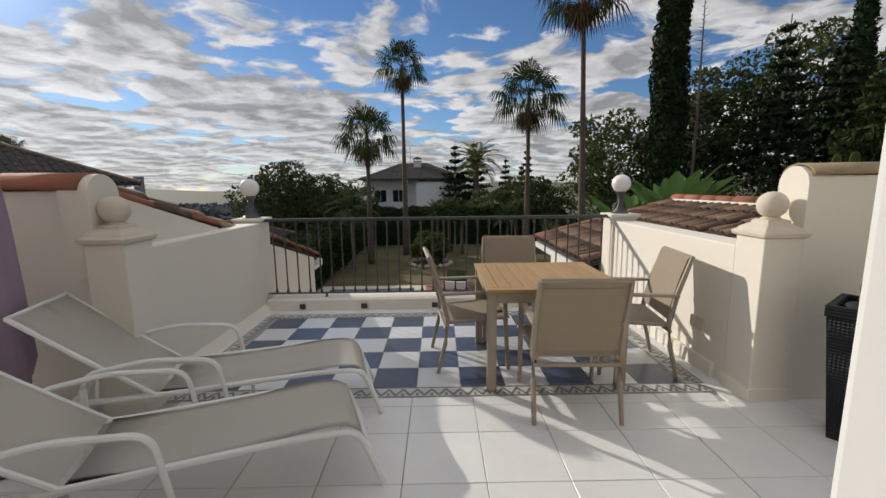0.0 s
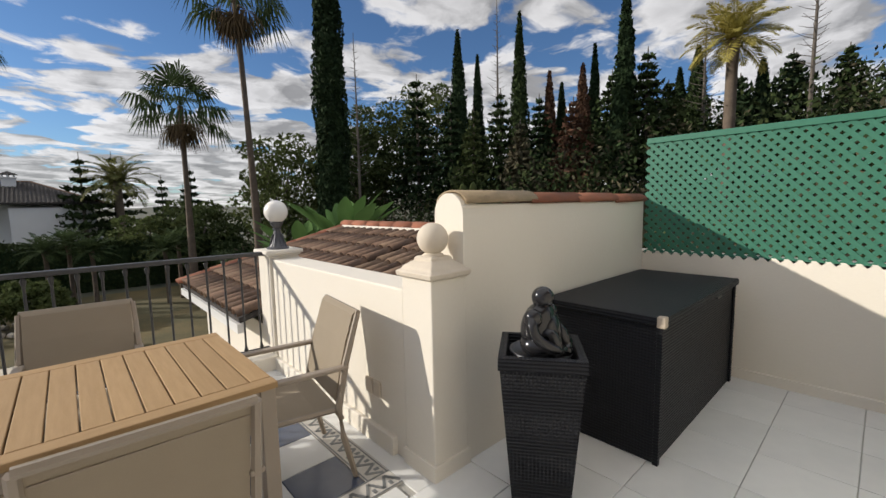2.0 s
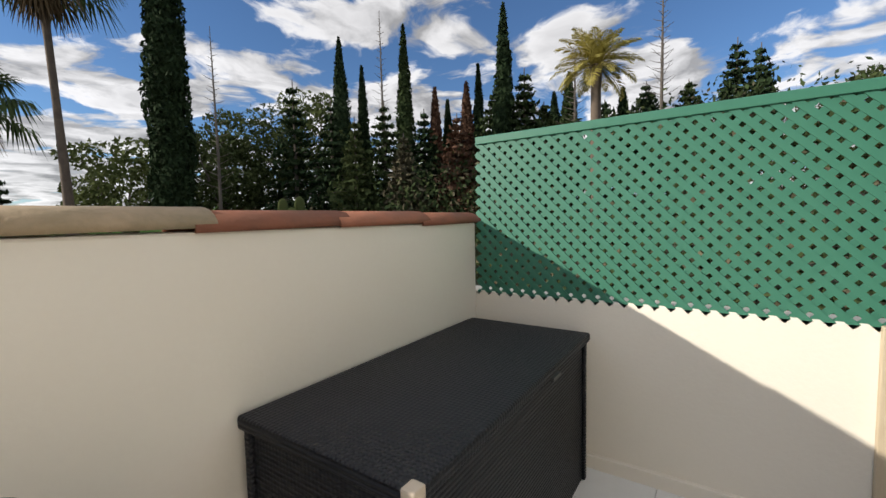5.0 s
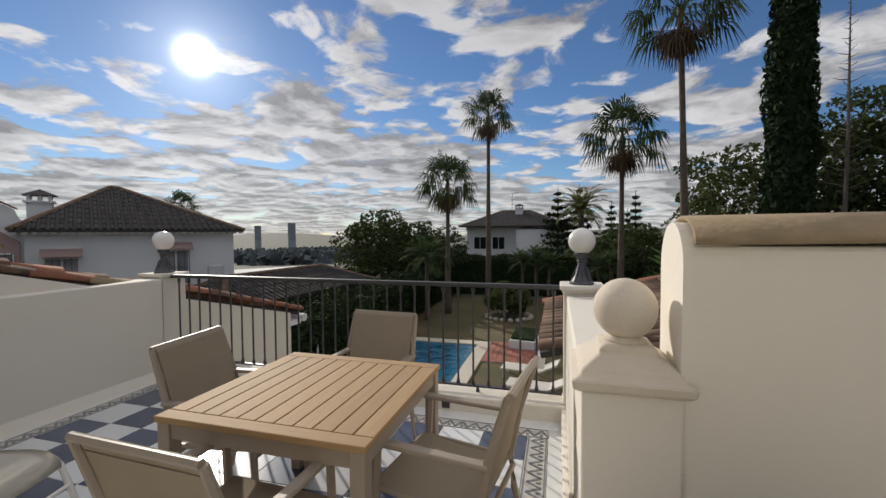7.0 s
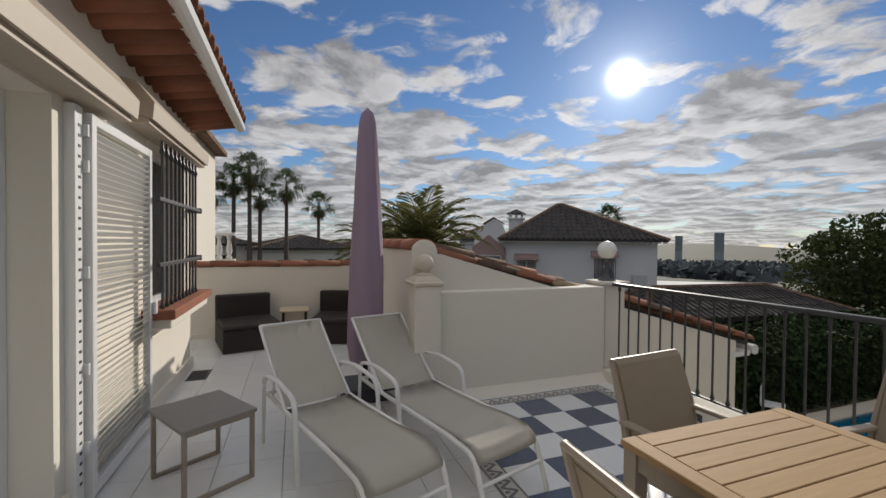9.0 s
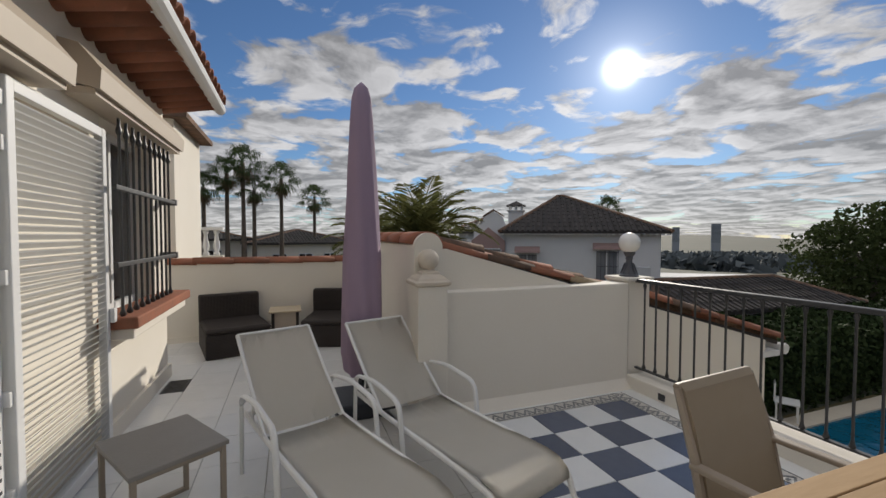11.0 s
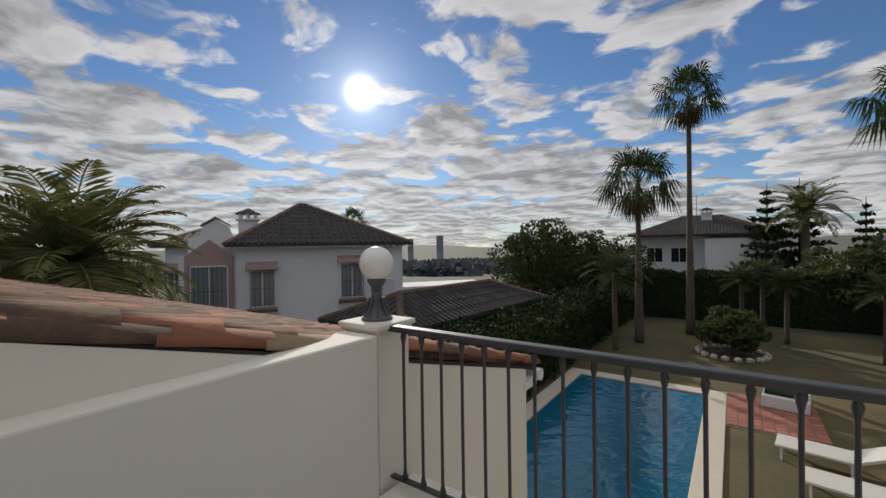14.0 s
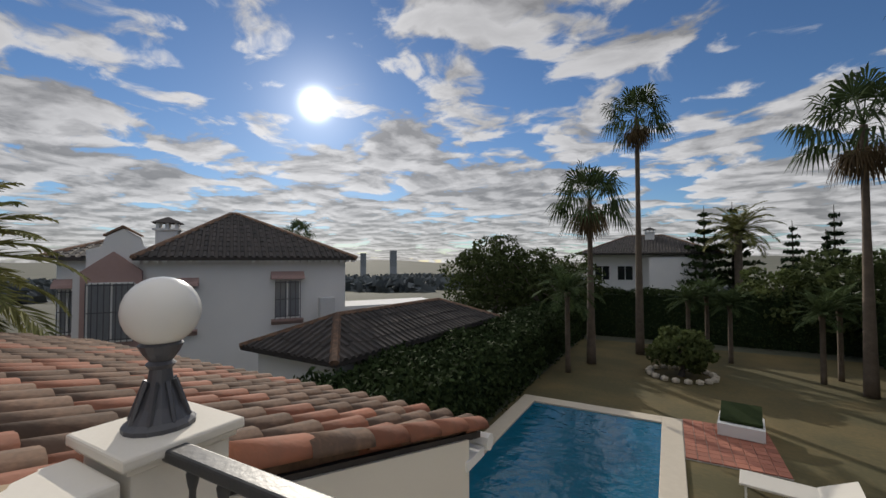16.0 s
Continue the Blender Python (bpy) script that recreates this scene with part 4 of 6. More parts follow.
def ground():
    rs = [0.0] + [3 * 1.11 ** i for i in range(64)]
    rs = [r for r in rs if r < 1900]
    n = 120
    verts, faces = [(0, 8, -3.0)], []
    for r in rs[1:]:
        for i in range(n):
            a = 2 * math.pi * i / n
            x, y = r * math.cos(a), 8 + r * math.sin(a)
            verts.append((x, y, height(x, y)))
    for i in range(n):
        faces.append((0, 1 + i, 1 + (i + 1) % n))
    for k in range(len(rs) - 2):
        for i in range(n):
            a, b = 1 + k * n + i, 1 + k * n + (i + 1) % n
            faces.append((a, a + n, b + n, b))
    return tagged(mesh_part("ground", verts, faces, EARTH, None, "", True), "dark green valley ground stretching to hazy hills", "ground", "", "structure")


ground()
tagged(mesh_part("lawn", [(-5.2, 8, -2.985), (7.2, 8, -2.985), (7.2, 29.5, -2.985), (-5.2, 29.5, -2.985)], [(0, 1, 2, 3)], GRASS), "dry patchy lawn round the pool", "lawn", "", "structure")
P = thing("pool", "blue tiled swimming pool with pale stone coping", "swimming pool")
tagged(P, kind="structure")
part("water", B(-4.55, -0.9, 9.2, 17.45, -2.99, -2.975), WATER, P, "rippled blue pool water")
cop = bmesh.new()
for x0, x1, y0, y1 in ((-5.02, -4.55, 8.75, 17.95), (-0.9, -0.40, 8.75, 17.95), (-4.55, -0.9, 17.45, 17.95), (-4.55, -0.9, 8.75, 9.2)):
    box(cop, x0, x1, y0, y1, -3.0, -2.93, 0.012)
part("coping", cop, COPING, P, "pale stone coping")
D = thing("brick_patio", "red brick paving beside the pool", "paving")
tagged(D, kind="structure")
part("bed", B(-0.40, 1.55, 15.4, 18.05, -3.0, -2.965), GROUT, D)
me = None
for i in range(8):
    for j in range(11):
        x, y = -0.38 + i * 0.242, 15.42 + j * 0.24
        if me is None:
            o = part("brick", B(0, 0.228, 0, 0.226, 0, 0.03), BRICK, D)
            me = o.data
        else:
            o = new("brick", me)
            o.parent = D
        o.location = (x, y, -2.968)
F = thing("pool_filter_box", "low white box with a dark green sloping lid", "pool box", at=(0.95, 17.7, -2.94), rz=-8)
part("body", B(-0.5, 0.5, -0.55, 0.5, 0, 0.32, 0.02), WHITEWASH, F)
part("lid", prism(bmesh.new(), [(-0.4, 0.33), (0.5, 0.55), (0.5, 0.62), (-0.4, 0.40)], "x", -0.45, 0.45), HEDGE_LEAF, F, "dark green lid")
for k, (x, y, rz) in enumerate(((1.25, 14.3, -8), (1.55, 12.9, -8))):
    s = thing("garden_lounger", "low grey garden lounger on the lawn by the pool", "sun lounger", "garden loungers", (x, y, -2.985), rz)
    part("bed", box(bmesh.new(), -0.75, 0.45, -0.33, 0.33, 0.26, 0.31, 0.012), LOUNGE_SLING, s)
    part("backrest", prism(bmesh.new(), [(0.45, 0.27), (1.0, 0.55), (0.98, 0.60), (0.43, 0.32)], "y", -0.33, 0.33), LOUNGE_SLING, s)
    for a in (-0.65, 0.4):
        for b in (-0.28, 0.28):
            part("leg", B(a - 0.02, a + 0.02, b - 0.02, b + 0.02, 0, 0.26), WHITE_METAL, s)
c = thing("garden_chair", "white plastic garden chair by the pool", "chair", at=(-5.0, 13.0, -2.93), rz=-60)
part("seat", B(-0.24, 0.24, -0.24, 0.24, 0.40, 0.44, 0.01), WHITE_METAL, c)
part("backrest", B(-0.24, 0.24, -0.26, -0.22, 0.44, 0.85, 0.015), WHITE_METAL, c)
for a in (-0.2, 0.2):
    for b in (-0.2, 0.2):
        part("leg", B(a - 0.02, a + 0.02, b - 0.02, b + 0.02, 0, 0.4), WHITE_METAL, c)


# ---- clay roofs beside the terrace ----
def tiled_roof(name, origin, along, down, cols, rows, label, mats, near, pitch=0.2, step=0.36):
    """Barrel tiles in courses: along is the way the courses run, down the way the rain runs."""
    o, u, d = Vector(origin), Vector(along), Vector(down)
    dh = Vector((d.x, d.y, 0)).normalized()
    nrm = u.cross(d)
    nrm = nrm if nrm.z > 0 else -nrm
    L = rows * step
    c = [o, o + u * cols * pitch, o + u * cols * pitch + d * L, o + d * L]
    lo = [p - nrm * 0.05 for p in c]
    # near-black sheet: the shade between the barrels is put into its colour
    roof = mesh_part(name, [tuple(p) for p in c + lo], [(0, 1, 2, 3), (7, 6, 5, 4), (0, 4, 5, 1), (1, 5, 6, 2), (2, 6, 7, 3), (3, 7, 4, 0)], DARK_CLAY_AND_GAPS)
    tagged(roof, label, "roof", "", "structure")
    rot = Matrix((-d, nrm.cross(-d), nrm)).transposed().to_4x4()
    shared = []
    for mt in mats:
        me = barrel(step * 1.18, pitch * 0.44, pitch * 0.36, 0.014, 7, 1.1)
        me.materials.append(mt)
        shared.append(me)
    base = shared[0]
    bv = np.array([v.co for v in base.vertices])
    bf = [tuple(p.vertices) for p in base.polygons]
    V, Fc, count = [], [], 0
    for i in range(cols):
        for j in range(rows):
            p = o + u * (i + 0.5) * pitch + d * (j + 1) * step + nrm * (0.012 + random.uniform(-0.004, 0.006))
            m = Matrix.Translation(p) @ rot @ Euler((random.uniform(-0.05, 0.05), 0.035, random.uniform(-0.03, 0.03))).to_matrix().to_4x4()
            if near(p) and count < 300:
                t = new("roof_tile", shared[random.choice((0, 0, 0, 1) if len(shared) > 1 else (0,))])
                t.matrix_world = m
                t.parent = roof
                count += 1
            else:
                M = np.array(m)
                k = len(V) * len(bv)
                V.append(bv @ M[:3, :3].T + M[:3, 3])
                Fc += [tuple(q + k for q in f) for f in bf]
    if V:
        tagged(mesh_part("far_tiles", np.concatenate(V), Fc, mats[0], roof, "", True), kind="stuff")
    return roof


dn = Vector((0, 4.3, -1.16)).normalized()
LR = tiled_roof("roof_left", (-2.04, 2.95, 1.42), (-1, 0, 0), dn, 31, 12, "weathered clay barrel-tiled roof sloping away beside the terrace", [OLD_CLAY, TERRACOTTA], lambda p: p.x > -7.6, 0.23, 0.39)
e = Vector((-2.04, 2.95, 1.42)) + dn * 12 * 0.39
struct("house_left_wing", B(-9.2, -2.37, 2.87, e.y - 0.35, -3.1, e.z - 0.22), PLASTER, "cream lower wing of the house beneath the tiled roof", "wall")
G = thing("roof_gutter", "white gutter along the lower eave", "gutter")
tagged(G, kind="structure")
part("trough", box(tube(bmesh.new(), [(-9.2, e.y + 0.06, e.z - 0.10), (-1.98, e.y + 0.06, e.z - 0.10)], 0.07, 8), -9.2, -2.0, e.y - 0.34, e.y - 0.02, e.z - 0.18, e.z - 0.11), WHITE_METAL, G)
coping("verge_tile", (-2.08, 5.22, 0.875), (-2.08, e.y, e.z + 0.03), LR, [TERRACOTTA, OLD_CLAY, TERRACOTTA], 0.36, 0.10)

dr = Vector((-2.58, 0, -0.645)).normalized()
RR = tiled_roof("roof_right", (4.6, 5.22, 1.09), (0, 1, 0), dr, 14, 7, "sunlit clay barrel-tiled roof beyond the railing", [OLD_CLAY, BROWN_CLAY], lambda p: True, 0.18, 0.38)
RN = tiled_roof("roof_right_near", (4.6, 2.92, 1.09), (0, 1, 0), dr, 12, 5, "sunlit clay barrel-tiled roof behind the parapet", [BROWN_CLAY, OLD_CLAY], lambda p: True, 0.18, 0.38)
coping("ridge_tile", (4.66, 2.9, 1.15), (4.66, 7.78, 1.15), RR, [TERRACOTTA], 0.42, 0.12)
coping("verge_tile", (4.6, 7.76, 1.12), tuple(Vector((4.6, 7.76, 1.12)) + dr * 2.66), RR, [TERRACOTTA], 0.42, 0.085)
part("mortar_band", B(4.52, 4.80, 2.92, 7.70, 0.9, 1.165, 0.01), PLASTER, RN, "cream mortar band below the ridge")
e2 = Vector((4.6, 2.98, 1.09)) + dr * 2.66
struct("house_right_wing", B(e2.x + 0.25, 4.75, 5.16, 7.62, -3.1, e2.z - 0.12), PLASTER, "cream lower wing beneath the sunlit tiled roof", "wall")
part("fascia", B(e2.x - 0.02, e2.x + 0.04, 5.2, 7.74, e2.z - 0.14, e2.z - 0.05), WHITE_METAL, RR, "white eave fascia")


# ---- neighbouring houses ----
def far_window(parent, m, w, h, grille=True, hood=True, glass=None):
    """A window on a wall whose outer face is local y = 0, facing -y."""
    fr = bmesh.new()
    for q in ((-w / 2 - 0.06, -w / 2, 0, h), (w / 2, w / 2 + 0.06, 0, h), (-w / 2, w / 2, h, h + 0.06), (-w / 2, w / 2, -0.06, 0), (-0.03, 0.03, 0, h)):
        box(fr, q[0], q[1], -0.05, 0.02, q[2], q[3])
    o = part("window", fr, WHITE_METAL, parent)
    o.matrix_world = m
    part("pane", B(-w / 2, w / 2, -0.012, -0.004, 0, h), glass or GLASS_DARK, o)
    if grille:
        g = bmesh.new()
        k = max(4, int(w / 0.16))
        for i in range(k + 1):
            x = -w / 2 - 0.02 + i * (w + 0.04) / k
            box(g, x - 0.012, x + 0.012, -0.24, -0.21, -0.05, h + 0.05)
        for z in (0.05, h * 0.5, h - 0.05):
            box(g, -w / 2 - 0.03, w / 2 + 0.03, -0.235, -0.20, z, z + 0.03)
        part("grille", g, LAMP_METAL, o)
    if hood:
        part("hood", prism(bmesh.new(), [(0.0, h + 0.1), (-0.32, h + 0.1), (-0.28, h + 0.22), (0.0, h + 0.42)], "x", -w / 2 - 0.18, w / 2 + 0.18), PINK_STONE, o)
        part("sill", prism(bmesh.new(), [(0.0, -0.3), (-0.28, -0.14), (-0.30, -0.07), (0.0, -0.07)], "x", -w / 2 - 0.15, w / 2 + 0.15), PINK_STONE, o)
    return o


def hip_roof(parent, m, x0, x1, y0, y1, z0, rise, inset_x, mat, name="roof", shift=0.0):
    """Hip roof with rows of raised tile ribs on every slope."""
    xm0, xm1, ym = x0 + inset_x + shift, x1 - inset_x + shift, (y0 + y1) / 2
    c = [(x0, y0, z0), (x1, y0, z0), (x1, y1, z0), (x0, y1, z0)]
    r = [(xm0, ym, z0 + rise), (xm1, ym, z0 + rise)]
    low = [(a, b, z - 0.12) for a, b, z in c]
    o = mesh_part(name, c + r + low, [(0, 1, 5, 4), (1, 2, 5), (2, 3, 4, 5), (3, 0, 4), (9, 8, 7, 6), (0, 6, 7, 1), (1, 7, 8, 2), (2, 8, 9, 3), (3, 9, 6, 0)], mat, parent)
    o.matrix_world = m
    V, Fc = [], []

    def ribs(a, b, tl, tr, n, w=0.11):
        a, b, tl, tr = map(Vector, (a, b, tl, tr))
        nm = (b - a).cross(tl - a).normalized()
        nm = nm if nm.z > 0 else -nm
        e = (b - a).normalized()
        Lb = (b - a).length
        for i in range(n):
            s = (i + 0.5) / n
            p = a.lerp(b, s)
            # run up the slope to the hip or the ridge
            x, xl, xr = s * Lb, (tl - a).dot(e), (tr - a).dot(e)
            f = min(1.0, x / xl if xl > 0.01 else 1.0, (Lb - x) / (Lb - xr) if Lb - xr > 0.01 else 1.0)
            up = (tl - a) - e * xl
            q = p + up * f
            steps = max(1, int((q - p).length / 0.45))
            for k in range(steps):
                s0, s1 = p.lerp(q, k / steps), p.lerp(q, (k + 1) / steps)
                j = len(V)
                for z, ww, hh in ((s0, w, 0.075), (s1, w * 0.85, 0.045)):
                    for t, h in ((-1, 0.0), (-0.6, 0.8), (0.6, 0.8), (1, 0.0)):
                        V.append(z + e * ww * t * 0.75 + nm * (hh * h + 0.004))
                for t in range(3):
                    Fc.append((j + t, j + t + 1, j + 5 + t, j + 4 + t))
                Fc.append((j, j + 3, j + 2, j + 1))

    n1, n2 = int((x1 - x0) / 0.26), int((y1 - y0) / 0.26)
    ribs(c[0], c[1], r[0], r[1], n1)
    ribs(c[2], c[3], r[1], r[0], n1)
    ribs(c[1], c[2], r[1], r[1], n2)
    ribs(c[3], c[0], r[0], r[0], n2)
    s = mesh_part("roof_tiles", V, Fc, mat, o)
    tagged(s, kind="stuff")
    bm = bmesh.new()
    for a, b in ((c[0], r[0]), (c[1], r[1]), (c[2], r[1]), (c[3], r[0]), (r[0], r[1])):
        if (Vector(a) - Vector(b)).length > 0.1:
            tube(bm, [a, b], 0.13, 6, 0.7)
    part("ridge_tiles", bm, OLD_CLAY, o)
    return o


def chimney(parent, m, x, y, z0, z1, w=0.4):
    o = part("chimney", B(x - w, x + w, y - w, y + w, z0, z1), WHITEWASH, parent)
    o.matrix_world = m
    bm = bmesh.new()
    box(bm, x - w - 0.1, x + w + 0.1, y - w - 0.1, y + w + 0.1, z1, z1 + 0.08)
    for i in (-1, 0, 1):
        box(bm, x + i * w * 0.8 - 0.06, x + i * w * 0.8 + 0.06, y - w, y + w, z1 + 0.08, z1 + 0.32)
    part("flue_vents", bm, WHITEWASH, o)
    v = [(x - w - 0.15, y - w - 0.15, z1 + 0.32), (x + w + 0.15, y - w - 0.15, z1 + 0.32), (x + w + 0.15, y + w + 0.15, z1 + 0.32), (x - w - 0.15, y + w + 0.15, z1 + 0.32), (x, y, z1 + 0.62)]
    mesh_part("chimney_cap", v, [(0, 1, 4), (1, 2, 4), (2, 3, 4), (3, 0, 4), (3, 2, 1, 0)], DARK_CLAY_AND_GAPS, o)


def neighbour_villa():
    h = thing("neighbour_villa", "white two-storey villa with dark hipped clay roof and barred windows", "house", at=(-17.5, 12.2, 0), rz=56.5)
    m = h.matrix_world.copy()
    for q in ((0.0, 7.35, 0.0, 8.0), (-2.7, 0.0, 0.75, 7.0)):
        part("wall", B(q[0], q[1], q[2], q[3], -4.5, 1.72), WHITEWASH, h)
    part("wall", B(-2.1, 0.0, 0.12, 0.75, -4.5, 1.3), WHITEWASH, h)
    hip_roof(h, m, -0.35, 7.75, -0.4, 8.4, 1.75, 2.15, 3.9, DARK_CLAY_AND_GAPS, shift=-0.8)
    hip_roof(h, m, -3.15, -0.36, 0.4, 7.4, 1.75, 0.8, 1.38, DARK_CLAY_AND_GAPS)
    for i in range(30):
        part("dentil", B(-0.28 + i * 0.27, -0.14 + i * 0.27, -0.38, -0.2, 1.56, 1.66), WHITEWASH, h)
    # stepped gable over the bay
    bm = bmesh.new()
    prism(bm, [(-1.75, 1.3), (0.2, 1.3), (0.2, 2.0), (-0.12, 2.15), (-0.24, 2.5), (-0.72, 2.8), (-1.2, 2.5), (-1.32, 2.15), (-1.75, 2.0)], "y", 0.10, 0.42)
    part("gable", bm, WHITEWASH, h)
    part("gable_cap", prism(bmesh.new(), [(-1.28, 2.5), (-0.72, 2.82), (-0.16, 2.5), (-0.16, 2.57), (-0.72, 2.92), (-1.28, 2.57)], "y", 0.05, 0.47), OLD_CLAY, h)
    part("portal", prism(bmesh.new(), [(-1.85, -1.7), (-0.1, -1.7), (-0.1, 1.25), (-0.95, 1.95), (-1.85, 1.25)], "y", -0.1, 0.118), PINK_STONE, h, "dusky pink stone surround")
    far_window(h, m @ pose(-0.97, -0.11, -1.2), 1.3, 2.0, True, False, glass=NET_GLASS)
    far_window(h, m @ pose(1.05, 0.0, -0.95), 0.9, 1.5, glass=NET_GLASS)
    far_window(h, m @ pose(4.9, 0.0, -0.75), 0.95, 1.5, glass=NET_GLASS)
    far_window(h, m @ pose(-2.38, 0.75, -0.95), 0.42, 1.5, glass=NET_GLASS)
    chimney(h, m, 0.3, 3.2, 1.8, 2.95, 0.42)
    part("terrace_wall", B(7.4, 12.5, 0.5, 3.0, -4.5, -0.5), WHITEWASH, h)
    part("flue", B(6.1, 6.7, -0.9, -0.4, -2.0, 0.05), FAR_WALL, h)


neighbour_villa()
gg = thing("garage", "long low outbuilding with dark hipped clay roof", "garage", at=(-12.0, 12.2, -3.0), rz=-3)
gm = gg.matrix_world.copy()
part("wall", B(0.3, 3.6, 0.4, 9.6, -0.2, 2.0), WHITEWASH, gg)
hip_roof(gg, gm @ Matrix(((0, 1, 0, 0), (-1, 0, 0, 10), (0, 0, 1, 0), (0, 0, 0, 1))), 0.0, 10.0, 0.0, 4.0, 2.05, 0.85, 2.0, DARK_CLAY_AND_GAPS)

vv = thing("garden_villa", "white villa beyond the palms with a brown hipped roof", "house", at=(-8.3, 47.0, 0), rz=2)
vm = vv.matrix_world.copy()
part("wall", B(0, 11.3, 3.0, 12, -3.5, 2.3), WHITEWASH, vv)
part("cornice", B(-0.1, 11.4, 2.9, 3.01, 1.9, 2.3), WHITEWASH, vv)
part("porch", B(6.0, 11.3, 1.2, 3.0, -3.5, 1.9), WHITEWASH, vv)
hip_roof(vv, vm, -0.6, 11.9, 0.9, 12.6, 2.3, 2.0, 4.5, DARK_CLAY_AND_GAPS)
chimney(vv, vm, 6.1, 5.6, 3.0, 4.5, 0.45)
for x in (1.6, 3.8):
    far_window(vv, vm @ pose(x, 2.99, -0.4), 1.4, 1.4, False, False)
part("aerial", tube(bmesh.new(), [(5.2, 6, 4.2), (5.2, 6, 6.4), (5.9, 6, 6.5)], 0.03, 5), LAMP_METAL, vv)

# houses far to the west
for k, (x, y, w, hh, rz, lab) in enumerate(((-38, -6.5, 9, 1.2, 8, "cream villa among the western palms"), (-37, 2.0, 8, 0.9, 12, "cream terraced villa with low pitched roofs"), (-46, 9, 8, 0.6, 15, "white villa half hidden below the terrace wall"))):
    v = thing("western_villa", lab, "house", "western villas", (x, y, 0), rz)
    m = v.matrix_world.copy()
    part("wall", B(-3.5, 3.5, -w / 2, w / 2, -4, hh), PLASTER, v)
    hip_roof(v, m, -4.0, 4.0, -w / 2 - 0.5, w / 2 + 0.5, hh, 1.1, 3.4, DARK_CLAY_AND_GAPS)
    for j in (-2, 0, 2):
        far_window(v, m @ pose(3.51, j, hh - 2.2, 0, 0, 90), 1.0, 1.3, False, False)
bl = thing("white_balustrade", "white turned balustrade on a neighbouring terrace", "balustrade")
prof = [(0.06, 0), (0.06, 0.05), (0.035, 0.08), (0.065, 0.18), (0.04, 0.32), (0.03, 0.42), (0.055, 0.46), (0.055, 0.5)]
me = None
for i in range(3):
    if me is None:
        o = part("baluster", lathe(bmesh.new(), prof, (0, 0, 0), 10), WHITEWASH, bl, "", True)
        me = o.data
    else:
        o = new("baluster", me)
        o.parent = bl
    o.location = (-7.9, -0.1 + i * 0.19, 1.12)
part("rail", B(-7.98, -7.82, -0.2, 0.4, 1.62, 1.68), WHITEWASH, bl)
part("base", B(-8.0, -7.8, -0.2, 0.4, -3.0, 1.12), PLASTER, bl)

# two towers and low blocks on the hazy horizon
for x, y, w, top in ((-258, 311, 5.5, 9.0), (-235, 328, 6.5, 11.5)):
    tw = thing("tower_block", "grey concrete tower block on the hazy horizon", "tower", "distant towers", (x, y, 0), 40)
    part("wall", B(-w / 2, w / 2, -w / 2, w / 2, -14, top), HAZE_TOWER, tw)
    for z in range(-4, int(top)):
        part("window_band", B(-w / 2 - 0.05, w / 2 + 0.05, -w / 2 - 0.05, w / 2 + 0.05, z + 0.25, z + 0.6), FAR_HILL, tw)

# ---- trees and plants ----
def fan_palm(x, y, top, crown, label, z0=-3.0, lean=0.0, group="fan palms", r0=0.17, leaves=24):
    """Tall palm: tapering ringed trunk, folded fan leaves and a skirt of dead ones."""
    p = thing("fan_palm", label, "palm tree", group, (x, y, z0))
    H = top - z0
    n = 14
    pts = [(lean * (i / n) ** 1.5, 0, H * i / n) for i in range(n + 1)]
    part("trunk", tube(bmesh.new(), pts, [r0 * (1.25 - 0.6 * min(1, i / 9)) for i in range(n + 1)], 9), BARK, p, "", True)
    for name, cnt, e0, e1, mat, sc in (("crown", leaves, -0.5, 1.35, PALM_LEAF, 1.0), ("dead_skirt", int(leaves * 0.5), -1.5, -0.75, DRY_LEAF, 0.72)):
        V, F2 = [], []
        for k in range(cnt):
            az = k * 2.399963 + rng.uniform(-0.2, 0.2)
            el = e0 + (e1 - e0) * ((k + 0.5) / cnt) ** 1.0 + rng.uniform(-0.1, 0.1)
            d = Vector((math.cos(az) * math.cos(el), math.sin(az) * math.cos(el), math.sin(el)))
            c = Vector((lean, 0, H))
            pet = crown * rng.uniform(0.46, 0.66) * sc
            q = c + d * pet + Vector((0, 0, -0.06 * pet))
            side = d.cross(Vector((0, 0, 1))).normalized()
            nrm = side.cross(d).normalized()
            # stalk
            j = len(V)
            V += [c + side * 0.025, c - side * 0.025, q - side * 0.018, q + side * 0.018]
            F2.append((j, j + 1, j + 2, j + 3))
            R = crown * rng.uniform(0.42, 0.54) * sc
            nf = 19
            for i in range(nf):
                a = (i / (nf - 1) - 0.5) * 3.7
                dirv = (d * math.cos(a) + side * math.sin(a)).normalized()
                ln = R * (0.72 + 0.28 * math.cos(a)) * rng.uniform(0.9, 1.1)
                wv = (side * math.cos(a) - d * math.sin(a)) * R * 0.046
                mid = q + dirv * ln * 0.62 - Vector((0, 0, 0.03 * R)) + nrm * (0.03 * R if i % 2 else -0.03 * R)
                tip = q + dirv * ln - Vector((0, 0, R * (0.26 + 0.30 * abs(math.sin(a)) + (0.22 if el < 0.3 else 0.0))))
                j = len(V)
                V += [q, mid - wv, tip, mid + wv]
                F2.append((j, j + 1, j + 2, j + 3))
        mesh_part(name, V, F2, mat, p)
    return p


